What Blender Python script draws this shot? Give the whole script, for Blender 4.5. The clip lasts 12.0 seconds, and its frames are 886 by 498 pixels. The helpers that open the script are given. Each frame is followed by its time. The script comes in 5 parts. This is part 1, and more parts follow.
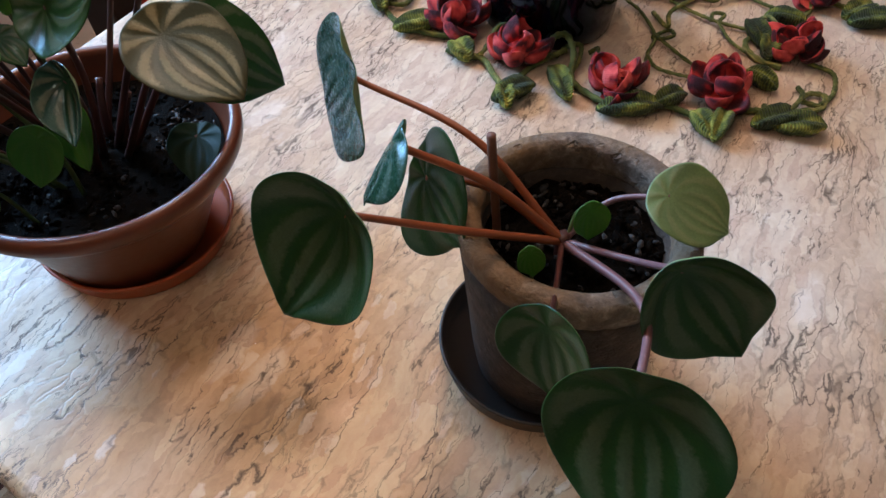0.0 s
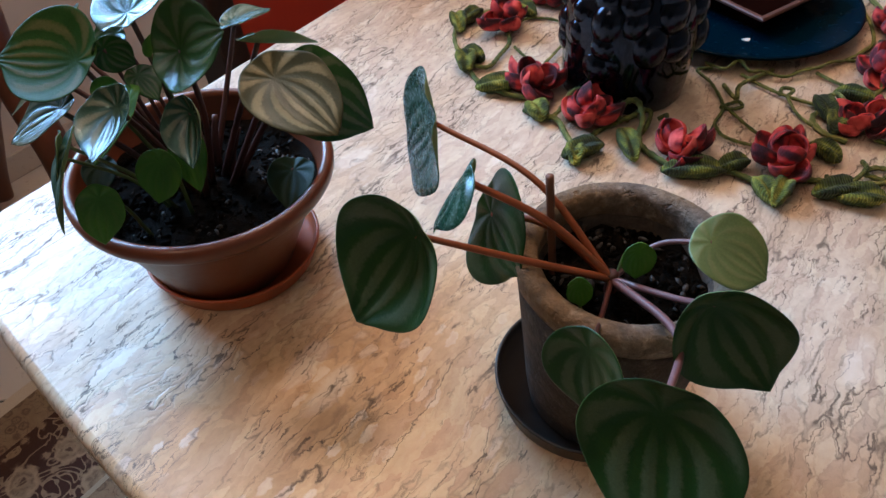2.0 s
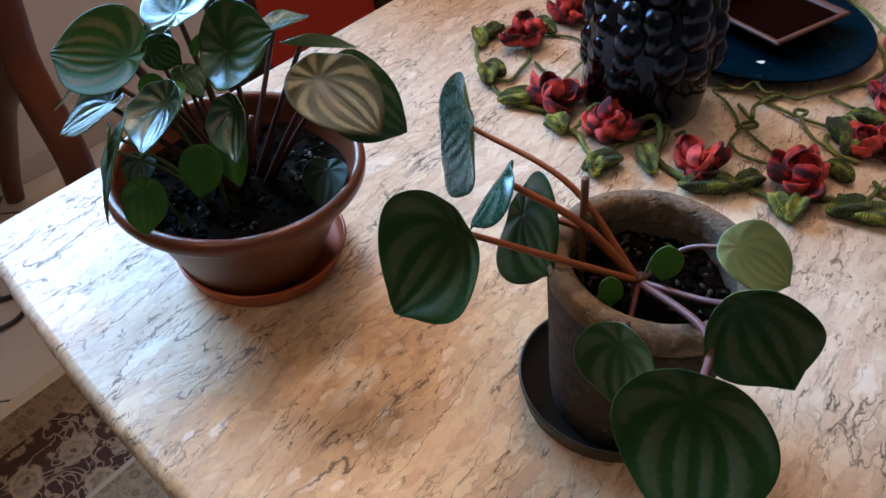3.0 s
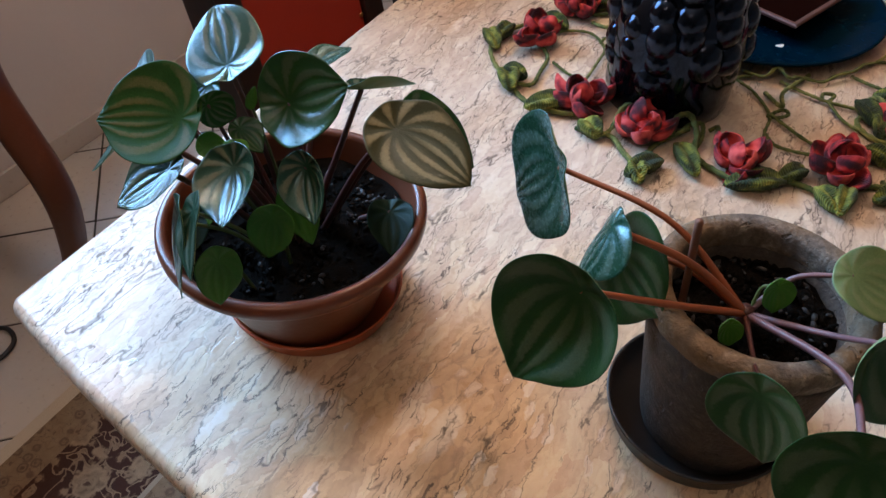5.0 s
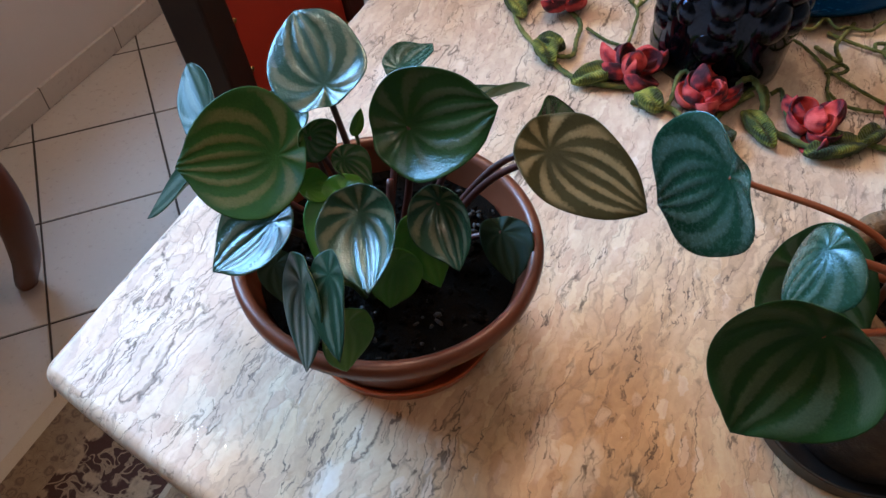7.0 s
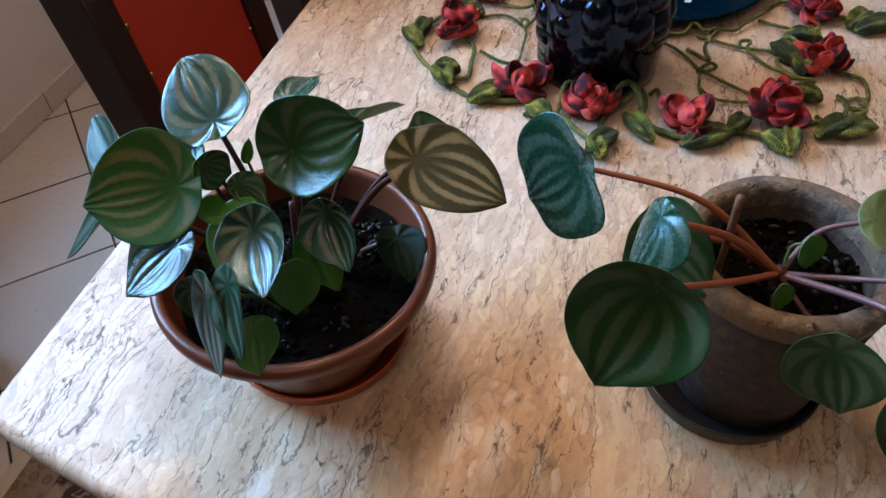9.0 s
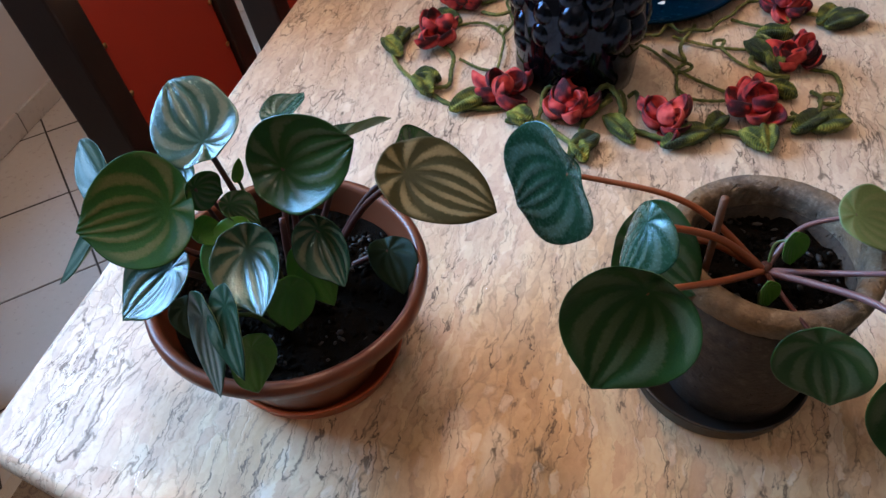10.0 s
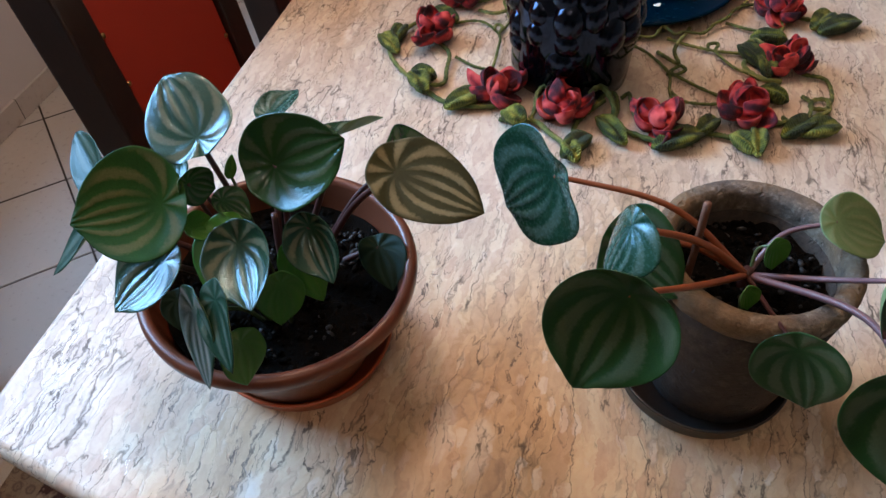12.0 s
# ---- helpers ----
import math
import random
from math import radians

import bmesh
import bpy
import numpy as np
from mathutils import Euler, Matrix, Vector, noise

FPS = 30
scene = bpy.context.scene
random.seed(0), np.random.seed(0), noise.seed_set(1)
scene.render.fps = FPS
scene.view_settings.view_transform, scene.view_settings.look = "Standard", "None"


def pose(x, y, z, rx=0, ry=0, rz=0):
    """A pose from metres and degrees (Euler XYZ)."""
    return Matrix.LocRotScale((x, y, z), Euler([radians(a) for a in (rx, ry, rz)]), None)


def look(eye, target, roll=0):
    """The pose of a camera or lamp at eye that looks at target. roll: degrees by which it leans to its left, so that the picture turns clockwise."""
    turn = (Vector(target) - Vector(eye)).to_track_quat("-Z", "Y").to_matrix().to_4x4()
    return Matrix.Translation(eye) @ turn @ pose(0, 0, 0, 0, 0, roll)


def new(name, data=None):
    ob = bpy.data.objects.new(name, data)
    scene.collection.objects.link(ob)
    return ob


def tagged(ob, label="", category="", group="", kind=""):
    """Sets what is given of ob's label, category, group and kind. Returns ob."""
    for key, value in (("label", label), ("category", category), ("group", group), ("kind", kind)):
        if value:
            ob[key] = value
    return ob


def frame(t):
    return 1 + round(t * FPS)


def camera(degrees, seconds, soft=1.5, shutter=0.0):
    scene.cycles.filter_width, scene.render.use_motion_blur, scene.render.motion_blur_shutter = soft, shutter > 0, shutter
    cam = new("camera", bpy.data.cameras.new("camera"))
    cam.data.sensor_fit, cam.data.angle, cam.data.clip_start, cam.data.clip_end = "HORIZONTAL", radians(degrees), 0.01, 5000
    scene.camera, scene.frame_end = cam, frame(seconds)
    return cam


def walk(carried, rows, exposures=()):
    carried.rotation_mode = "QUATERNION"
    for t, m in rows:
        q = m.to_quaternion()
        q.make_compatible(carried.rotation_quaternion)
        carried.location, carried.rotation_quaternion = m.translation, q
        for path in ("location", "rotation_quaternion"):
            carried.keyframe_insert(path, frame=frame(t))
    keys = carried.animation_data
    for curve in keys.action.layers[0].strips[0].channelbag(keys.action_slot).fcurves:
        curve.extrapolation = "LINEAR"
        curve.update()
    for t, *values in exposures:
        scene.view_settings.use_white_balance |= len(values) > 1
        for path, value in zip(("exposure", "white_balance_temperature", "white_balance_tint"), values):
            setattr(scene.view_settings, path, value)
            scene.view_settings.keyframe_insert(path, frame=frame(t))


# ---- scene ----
cam = camera(60.1, 12.0)
PATH = [
    (0, (0.04, 0.025, 0.422), (0.001, 1.316, -1.105), 1.0),
    (0.5, (0.057, 0.009, 0.417), (-0.079, 1.329, -1.08), 5.0),
    (1, (0.062, 0.007, 0.42), (-0.111, 1.324, -1.075), 4.1),
    (1.5, (0.061, 0.001, 0.427), (-0.124, 1.327, -1.058), 0.8),
    (2, (0.051, -0.019, 0.442), (-0.194, 1.375, -0.971), -1.0),
    (2.5, (0.039, -0.036, 0.446), (-0.218, 1.392, -0.93), 0.6),
    (3, (0.033, -0.042, 0.444), (-0.211, 1.388, -0.933), 0.9),
    (3.2, (0.033, -0.041, 0.442), (-0.208, 1.382, -0.942), 0.6),
    (4.8, (-0.031, -0.014, 0.47), (-0.196, 1.372, -0.962), -0.9),
    (5, (-0.052, -0.006, 0.465), (-0.185, 1.383, -0.968), -1.0),
    (5.5, (-0.132, 0.038, 0.457), (-0.12, 1.407, -1.0), 0.4),
    (6, (-0.188, 0.069, 0.451), (-0.133, 1.39, -1.05), 0.9),
    (6.5, (-0.2, 0.082, 0.444), (-0.146, 1.359, -1.094), 1.2),
    (7, (-0.176, 0.073, 0.451), (-0.116, 1.364, -1.075), -0.4),
    (7.5, (-0.113, 0.029, 0.465), (-0.149, 1.362, -1.025), -4.9),
    (7.7, (-0.102, 0.007, 0.473), (-0.145, 1.373, -0.988), -5.3),
    (9.5, (-0.149, 0.029, 0.476), (0.078, 1.36, -0.999), -2.8),
    (10, (-0.146, 0.025, 0.482), (0.072, 1.365, -0.986), -3.8),
    (10.5, (-0.144, 0.014, 0.49), (0.091, 1.359, -0.972), -1.9),
    (11, (-0.142, 0.007, 0.494), (0.075, 1.35, -0.972), -2.8),
    (11.5, (-0.144, 0.011, 0.493), (0.072, 1.347, -0.979), -2.8),
    (12, (-0.141, 0.021, 0.49), (0.081, 1.347, -0.991), -2.5),
]
walk(cam, [(t, look(eye, target, roll)) for t, eye, target, roll in PATH],
     [(0.0, 0.0, 6200, 23), (12.0, 0.0, 6200, 23)])

# ---- plan: z = 0 is the table top; u runs along the table, v across it ----
CORNER = Vector((-0.441, 0.362, 0.0))
TURN_U = 64.02
PLAN = Matrix.Translation(CORNER) @ Matrix.Rotation(radians(TURN_U), 4, "Z")
FLOOR_Z = -0.78
CEIL_Z = 1.85
WALL_V = -1.14


def uv(u, v, z=0.0):
    """A world place from u, v, z of the plan."""
    return PLAN @ Vector((u, -v, z))


# ---- light ----
world = bpy.data.worlds.new("world")
scene.world = world
world.use_nodes = True
sky = world.node_tree.nodes.new("ShaderNodeTexSky")
sky.sky_type = "NISHITA"
sky.sun_disc = False
sky.sun_elevation, sky.sun_rotation = radians(40), radians(200)
world.node_tree.links.new(sky.outputs[0], world.node_tree.nodes["Background"].inputs[0])
world.node_tree.nodes["Background"].inputs[1].default_value = 0.1
scene.view_settings.exposure = 0.0

WIN_U0, WIN_U1, WIN_Z0, WIN_Z1 = -0.05, 1.15, 0.40, 1.50


def lamp(name, kind, place, energy, colour):
    data = bpy.data.lights.new(name, kind)
    data.energy, data.color = energy, colour
    ob = new(name, data)
    ob.location = place
    return ob


window_light = lamp("window_light", "AREA", uv((WIN_U0 + WIN_U1) / 2, WALL_V - 0.10, (WIN_Z0 + WIN_Z1) / 2), 132.0, (0.36, 0.68, 1.0))
window_light.data.shape, window_light.data.size, window_light.data.size_y = "RECTANGLE", WIN_U1 - WIN_U0, WIN_Z1 - WIN_Z0
window_light.matrix_basis = look(window_light.location, uv((WIN_U0 + WIN_U1) / 2, 1.0, (WIN_Z0 + WIN_Z1) / 2))
# two bulbs beyond the pots, then an added fill light at the front left
for warm_place, warm_power in (((0.08, 0.94, 1.22), 11.0), ((-0.24, 0.86, 1.25), 18.0), ((-0.42, -0.38, 1.25), 7.5)):
    warm_lamp = lamp("bulb_light", "POINT", warm_place, warm_power, (1.0, 0.70, 0.45))
    warm_lamp.data.shadow_soft_size = 0.09

# ---- materials ----
def material(name, rough=0.5, metallic=0.0, colour=(0.5, 0.5, 0.5)):
    mat = bpy.data.materials.new(name)
    mat.use_nodes = True
    bsdf = mat.node_tree.nodes["Principled BSDF"]
    bsdf.inputs["Roughness"].default_value = rough
    bsdf.inputs["Metallic"].default_value = metallic
    bsdf.inputs["Base Color"].default_value = (*colour, 1)
    return mat, mat.node_tree, bsdf


def node(tree, kind, **values):
    n = tree.nodes.new(kind)
    for key, value in values.items():
        if key == "operation":
            n.operation = value
        elif key == "blend_type":
            n.data_type, n.blend_type = "RGBA", value
        elif key == "feature":
            n.feature = value
        else:
            n.inputs[key].default_value = value
    return n


def coords(tree, scale=(1, 1, 1), turn=(0, 0, 0), output="Object"):
    c = tree.nodes.new("ShaderNodeTexCoord")
    m = tree.nodes.new("ShaderNodeMapping")
    m.inputs["Scale"].default_value = scale
    m.inputs["Rotation"].default_value = turn
    tree.links.new(c.outputs[output], m.inputs["Vector"])
    return m.outputs[0]


def noise_tex(tree, vector, scale, detail=4.0, rough=0.55, distortion=0.0):
    n = node(tree, "ShaderNodeTexNoise", Scale=scale, Detail=detail, Roughness=rough, Distortion=distortion)
    tree.links.new(vector, n.inputs["Vector"])
    return n.outputs["Fac"]


def ramp(tree, fac, *stops):
    """Stops of (place, value or colour)."""
    r = tree.nodes.new("ShaderNodeValToRGB")
    while len(r.color_ramp.elements) < len(stops):
        r.color_ramp.elements.new(0.5)
    for e, (place, c) in zip(r.color_ramp.elements, stops):
        e.position = place
        e.color = (c, c, c, 1) if isinstance(c, (int, float)) else (*c, 1)
    tree.links.new(fac, r.inputs["Fac"])
    return r.outputs["Color"]


def sums(tree, op, a, b):
    n = tree.nodes.new("ShaderNodeMath")
    n.operation = op
    for k, x in enumerate((a, b)):
        if isinstance(x, (int, float)):
            n.inputs[k].default_value = x
        else:
            tree.links.new(x, n.inputs[k])
    return n.outputs[0]


def mix(tree, fac, a, b, blend="MIX"):
    n = tree.nodes.new("ShaderNodeMix")
    n.data_type, n.blend_type = "RGBA", blend
    for key, x in ((0, fac), (6, a), (7, b)):
        if isinstance(x, (int, float)):
            n.inputs[key].default_value = x
        elif isinstance(x, tuple):
            n.inputs[key].default_value = (*x, 1)
        else:
            tree.links.new(x, n.inputs[key])
    return n.outputs[2]


def bump(tree, bsdf, height, strength=0.3, distance=0.001):
    b = node(tree, "ShaderNodeBump", Strength=strength, Distance=distance)
    tree.links.new(height, b.inputs["Height"])
    tree.links.new(b.outputs[0], bsdf.inputs["Normal"])


def mottled(name, a, b, scale, rough=0.6, strength=0.3, distance=0.001, fine=6.0, metallic=0.0, rough_swing=0.1):
    """Two colours mixed by noise at two scales, with relief and uneven gloss."""
    mat, t, bsdf = material(name, rough, metallic)
    v = coords(t)
    big, small = noise_tex(t, v, scale), noise_tex(t, v, scale * fine, 5.0)
    both = sums(t, "ADD", sums(t, "MULTIPLY", big, 0.28), sums(t, "MULTIPLY", small, 0.4))
    t.links.new(mix(t, ramp(t, both, (0.35, 0.0), (0.65, 1.0)), a, b), bsdf.inputs["Base Color"])
    t.links.new(sums(t, "ADD", sums(t, "MULTIPLY", small, rough_swing * 2), rough - rough_swing), bsdf.inputs["Roughness"])
    bump(t, bsdf, small, strength, distance)
    return mat


def marble():
    mat, t, bsdf = material("polished_travertine", 0.2)
    L = t.links
    base = coords(t)
    warp = node(t, "ShaderNodeTexNoise", Scale=9.0, Detail=4.0)
    L.new(base, warp.inputs["Vector"])
    off = t.nodes.new("ShaderNodeVectorMath")
    off.operation = "MULTIPLY_ADD"
    L.new(warp.outputs["Color"], off.inputs[0])
    off.inputs[1].default_value = (0.05, 0.03, 0.0)
    L.new(base, off.inputs[2])
    fine_warp = node(t, "ShaderNodeTexNoise", Scale=110.0, Detail=4.0, Roughness=0.65)
    L.new(base, fine_warp.inputs["Vector"])
    off2 = t.nodes.new("ShaderNodeVectorMath")
    off2.operation = "MULTIPLY_ADD"
    L.new(fine_warp.outputs["Color"], off2.inputs[0])
    off2.inputs[1].default_value = (0.013, 0.009, 0.0)
    L.new(off.outputs[0], off2.inputs[2])

    def stretched(sx, sy, turn):
        m = t.nodes.new("ShaderNodeMapping")
        m.inputs["Scale"].default_value = (sx, sy, 20.0)
        m.inputs["Rotation"].default_value = (0, 0, radians(turn))
        L.new(off2.outputs[0], m.inputs["Vector"])
        return m.outputs[0]

    # ground colour in broad drifting bands
    drift = noise_tex(t, stretched(3.0, 9.0, 4), 1.0, 5.0, 0.6)
    ground = ramp(t, drift, (0.28, (0.38, 0.265, 0.17)), (0.42, (0.53, 0.41, 0.30)), (0.58, (0.63, 0.53, 0.42)), (0.75, (0.50, 0.395, 0.295)))
    # a browner bed in the slab, with warm lamplight painted into its colour
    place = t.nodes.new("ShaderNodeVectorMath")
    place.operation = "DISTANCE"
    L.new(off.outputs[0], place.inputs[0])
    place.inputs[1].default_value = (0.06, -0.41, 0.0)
    bed_and_glow = ramp(t, sums(t, "ADD", place.outputs["Value"], sums(t, "MULTIPLY", sums(t, "SUBTRACT", drift, 0.5), 0.35)), (0.10, 1.0), (0.36, 0.0))
    ground = mix(t, sums(t, "MULTIPLY", bed_and_glow, 0.8), ground, ramp(t, drift, (0.35, (0.50, 0.31, 0.150)), (0.65, (0.72, 0.52, 0.31))))
    # pale clasts, long along the bed
    cells = t.nodes.new("ShaderNodeTexVoronoi")
    cells.inputs["Scale"].default_value = 1.0
    L.new(stretched(46.0, 108.0, 3), cells.inputs["Vector"])
    pick = t.nodes.new("ShaderNodeSeparateColor")
    L.new(cells.outputs["Color"], pick.inputs[0])
    near = ramp(t, cells.outputs["Distance"], (0.32, 1.0), (0.42, 0.0))
    some = ramp(t, pick.outputs[0], (0.45, 0.0), (0.60, 1.0))
    clump = ramp(t, noise_tex(t, stretched(7.0, 12.0, 20), 1.0, 3.0), (0.36, 0.0), (0.52, 1.0))
    front = t.nodes.new("ShaderNodeVectorMath")
    front.operation = "DISTANCE"
    L.new(off.outputs[0], front.inputs[0])
    front.inputs[1].default_value = (-0.03, -0.42, 0.0)
    pebbly = ramp(t, front.outputs["Value"], (0.10, 1.0), (0.26, 0.35))
    pale = sums(t, "MULTIPLY", sums(t, "MULTIPLY", near, some), sums(t, "MULTIPLY", clump, pebbly))
    colour = mix(t, sums(t, "MULTIPLY", pale, 0.75), ground, (0.78, 0.70, 0.59))
    cells2 = t.nodes.new("ShaderNodeTexVoronoi")
    cells2.inputs["Scale"].default_value = 1.0
    L.new(stretched(13.0, 36.0, 8), cells2.inputs["Vector"])
    pick2 = t.nodes.new("ShaderNodeSeparateColor")
    L.new(cells2.outputs["Color"], pick2.inputs[0])
    big = sums(t, "MULTIPLY", ramp(t, cells2.outputs["Distance"], (0.28, 1.0), (0.42, 0.0)), ramp(t, pick2.outputs[1], (0.70, 0.0), (0.78, 1.0)))
    colour = mix(t, sums(t, "MULTIPLY", big, 0.5), colour, (0.74, 0.67, 0.58))
    # small flakes, each of its own tone, with thin joints between some of them
    flakes = t.nodes.new("ShaderNodeTexVoronoi")
    edges = t.nodes.new("ShaderNodeTexVoronoi")
    edges.feature = "DISTANCE_TO_EDGE"
    flake_way = stretched(42.0, 120.0, 5)
    for n in (flakes, edges):
        n.inputs["Scale"].default_value = 1.0
        L.new(flake_way, n.inputs["Vector"])
    tone = t.nodes.new("ShaderNodeSeparateColor")
    L.new(flakes.outputs["Color"], tone.inputs[0])
    colour = mix(t, 0.55, colour, ramp(t, tone.outputs[1], (0.0, 0.36), (0.5, 0.50), (1.0, 0.66)), "OVERLAY")
    joint_mask = ramp(t, noise_tex(t, stretched(9.0, 16.0, 0), 1.0, 5.0, 0.65), (0.47, 0.0), (0.60, 1.0))
    joints = sums(t, "MULTIPLY", ramp(t, edges.outputs["Distance"], (0.0, 1.0), (0.035, 0.7), (0.08, 0.0)), joint_mask)
    colour = mix(t, sums(t, "MULTIPLY", joints, 0.38), colour, (0.22, 0.155, 0.105))
    # dark wandering seams, broken, along the bed
    seam_fields = []
    for sx, sy, turn, wide, mask_scale, lo in ((8.0, 40.0, 2, 0.0105, 9.0, 0.45), (18.0, 90.0, -4, 0.014, 13.0, 0.47), (4.5, 19.0, 7, 0.0062, 6.0, 0.45)):
        ridge = sums(t, "ABSOLUTE", sums(t, "SUBTRACT", noise_tex(t, stretched(sx, sy, turn), 1.0, 3.0, 0.55), 0.5), 0.0)
        thin = ramp(t, ridge, (0.0, 1.0), (wide * 0.4, 0.85), (wide, 0.0))
        part_mask = ramp(t, noise_tex(t, stretched(mask_scale, mask_scale * 1.8, 0), 1.0, 5.0, 0.65), (lo, 0.0), (lo + 0.12, 1.0))
        seam_fields.append(sums(t, "MULTIPLY", thin, part_mask))
    seams = sums(t, "MAXIMUM", sums(t, "MAXIMUM", seam_fields[0], seam_fields[1]), seam_fields[2])
    colour = mix(t, sums(t, "MULTIPLY", seams, 0.90), colour, (0.085, 0.060, 0.044))
    fine = noise_tex(t, stretched(130.0, 220.0, 0), 1.0, 4.0)
    colour = mix(t, 0.35, colour, ramp(t, fine, (0.3, 0.35), (0.7, 0.68)), "OVERLAY")
    L.new(colour, bsdf.inputs["Base Color"])
    gloss = sums(t, "ADD", sums(t, "ADD", 0.19, sums(t, "MULTIPLY", pick.outputs[1], 0.16)), sums(t, "ADD", sums(t, "MULTIPLY", seams, 0.3), sums(t, "MULTIPLY", fine, 0.16)))
    L.new(gloss, bsdf.inputs["Roughness"])
    relief = sums(t, "SUBTRACT", sums(t, "MULTIPLY", tone.outputs[2], 0.35), sums(t, "ADD", sums(t, "MAXIMUM", seams, joints), sums(t, "MULTIPLY", fine, 0.25)))
    bsdf.inputs["Specular IOR Level"].default_value = 0.38
    bump(t, bsdf, relief, 0.24, 0.0008)
    return mat


def leaf_skin(name, dark, silver, rough, bands=11, contrast=1.0, bump_strength=0.5, coat=0.0, wide=0.0, shine=0.6):
    """Striped blade: dark veins that fan out from the stalk, silvery fields between them."""
    mat, t, bsdf = material(name, rough)
    L = t.links
    uvm = t.nodes.new("ShaderNodeUVMap")
    sep = t.nodes.new("ShaderNodeSeparateXYZ")
    L.new(uvm.outputs[0], sep.inputs[0])
    v = coords(t)
    rag = noise_tex(t, v, 330.0, 5.0, 0.75)
    soft = noise_tex(t, v, 45.0, 3.0)
    ang = sums(t, "MULTIPLY", sep.outputs[0], 2 * math.pi * bands)
    ang = sums(t, "ADD", ang, sums(t, "MULTIPLY", sums(t, "SUBTRACT", soft, 0.5), 1.1))
    wave = sums(t, "COSINE", ang, 0.0)
    field = sums(t, "ADD", sums(t, "MULTIPLY", wave, -0.5), sums(t, "MULTIPLY", sums(t, "SUBTRACT", rag, 0.5), 1.25))
    field = sums(t, "ADD", field, 0.5)
    inner = ramp(t, sep.outputs[1], (0.14, 0.0), (0.55, 1.0))
    outer = ramp(t, sep.outputs[1], (0.86, 1.0), (0.97, 0.15))
    stripe = sums(t, "MULTIPLY", ramp(t, field, (0.45 - wide, 0.0), (0.90 - wide, 1.0)), sums(t, "MULTIPLY", inner, outer))
    stripe = sums(t, "MULTIPLY", stripe, contrast)
    tone = mix(t, ramp(t, soft, (0.3, 0.0), (0.7, 1.0)), dark, tuple(c * 1.5 for c in dark))
    mottling = noise_tex(t, v, 900.0, 2.0)
    colour = mix(t, stripe, tone, silver)
    colour = mix(t, 0.25, colour, ramp(t, mottling, (0.3, 0.3), (0.7, 0.7)), "OVERLAY")
    L.new(colour, bsdf.inputs["Base Color"])
    L.new(sums(t, "ADD", rough - 0.05, sums(t, "MULTIPLY", rag, 0.12)), bsdf.inputs["Roughness"])
    bsdf.inputs["Coat Weight"].default_value = coat
    bsdf.inputs["Coat Roughness"].default_value = 0.16
    bsdf.inputs["Specular IOR Level"].default_value = shine
    bsdf.inputs["Specular Tint"].default_value = (0.50, 0.85, 1.0, 1)
    bsdf.inputs["Coat Tint"].default_value = (0.85, 0.95, 1.0, 1)
    glow = t.nodes.new("ShaderNodeBsdfTranslucent")
    L.new(mix(t, stripe, tuple(min(1.0, c * 5) for c in dark), tuple(min(1.0, c * 2.2) for c in silver)), glow.inputs["Color"])
    both = t.nodes.new("ShaderNodeMixShader")
    both.inputs[0].default_value = 0.1
    L.new(bsdf.outputs[0], both.inputs[1])
    L.new(glow.outputs[0], both.inputs[2])
    L.new(both.outputs[0], t.nodes["Material Output"].inputs["Surface"])
    relief = sums(t, "ADD", sums(t, "MULTIPLY", sums(t, "MULTIPLY", wave, inner), -0.6), sums(t, "MULTIPLY", mottling, 0.5))
    bump(t, bsdf, relief, bump_strength, 0.0008)
    return mat


M_MARBLE = marble()
M_LEAF = leaf_skin("glossy_striped_leaf", (0.014, 0.046, 0.010), (0.080, 0.112, 0.055), 0.20, 5, 0.9, 0.5, 0.12, 0.04, 0.50)
M_LEAF_BROAD = leaf_skin("broad_striped_leaf", (0.013, 0.042, 0.008), (0.082, 0.092, 0.034), 0.40, 5, 0.9, 0.45, 0.0, 0.04, 0.05)
M_LEAF_SILVER = leaf_skin("silver_striped_leaf", (0.012, 0.036, 0.018), (0.120, 0.132, 0.080), 0.17, 5, 0.95, 0.6, 0.15, 0.04, 0.65)
M_LEAF_WM = leaf_skin("brown_striped_leaf", (0.036, 0.034, 0.014), (0.215, 0.185, 0.100), 0.30, 5, 1.0, 0.45, 0.04, 0.06, 0.15)
M_LEAF_K = leaf_skin("satin_striped_leaf", (0.012, 0.040, 0.007), (0.068, 0.100, 0.050), 0.34, 4, 0.9, 0.5, 0.05, 0.18, 0.35)
M_LEAF_TEAL = leaf_skin("teal_striped_leaf", (0.009, 0.038, 0.020), (0.064, 0.118, 0.088), 0.26, 5, 0.85, 0.5, 0.1, 0.14, 0.6)
M_LEAF_NARROW = leaf_skin("narrow_striped_leaf", (0.010, 0.032, 0.018), (0.070, 0.110, 0.082), 0.36, 4, 0.85, 0.35, 0.0, 0.02, 0.16)
M_LEAF_YOUNG = leaf_skin("plain_green_leaf", (0.035, 0.115, 0.010), (0.08, 0.17, 0.025), 0.38, 5, 0.35, 0.3, 0.1, 0.0, 0.4)
M_LEAF_PALE = leaf_skin("pale_olive_leaf", (0.10, 0.145, 0.055), (0.22, 0.25, 0.12), 0.42, 5, 0.5, 0.3, 0.1, 0.0, 0.4)
M_LEAF_DARK = leaf_skin("withered_dark_leaf", (0.010, 0.018, 0.008), (0.020, 0.028, 0.015), 0.55, 4, 0.5, 0.5, 0.0, 0.0, 0.15)
M_UNDER = mottled("leaf_underside", (0.17, 0.24, 0.10), (0.24, 0.29, 0.14), 60.0, 0.5, 0.2)
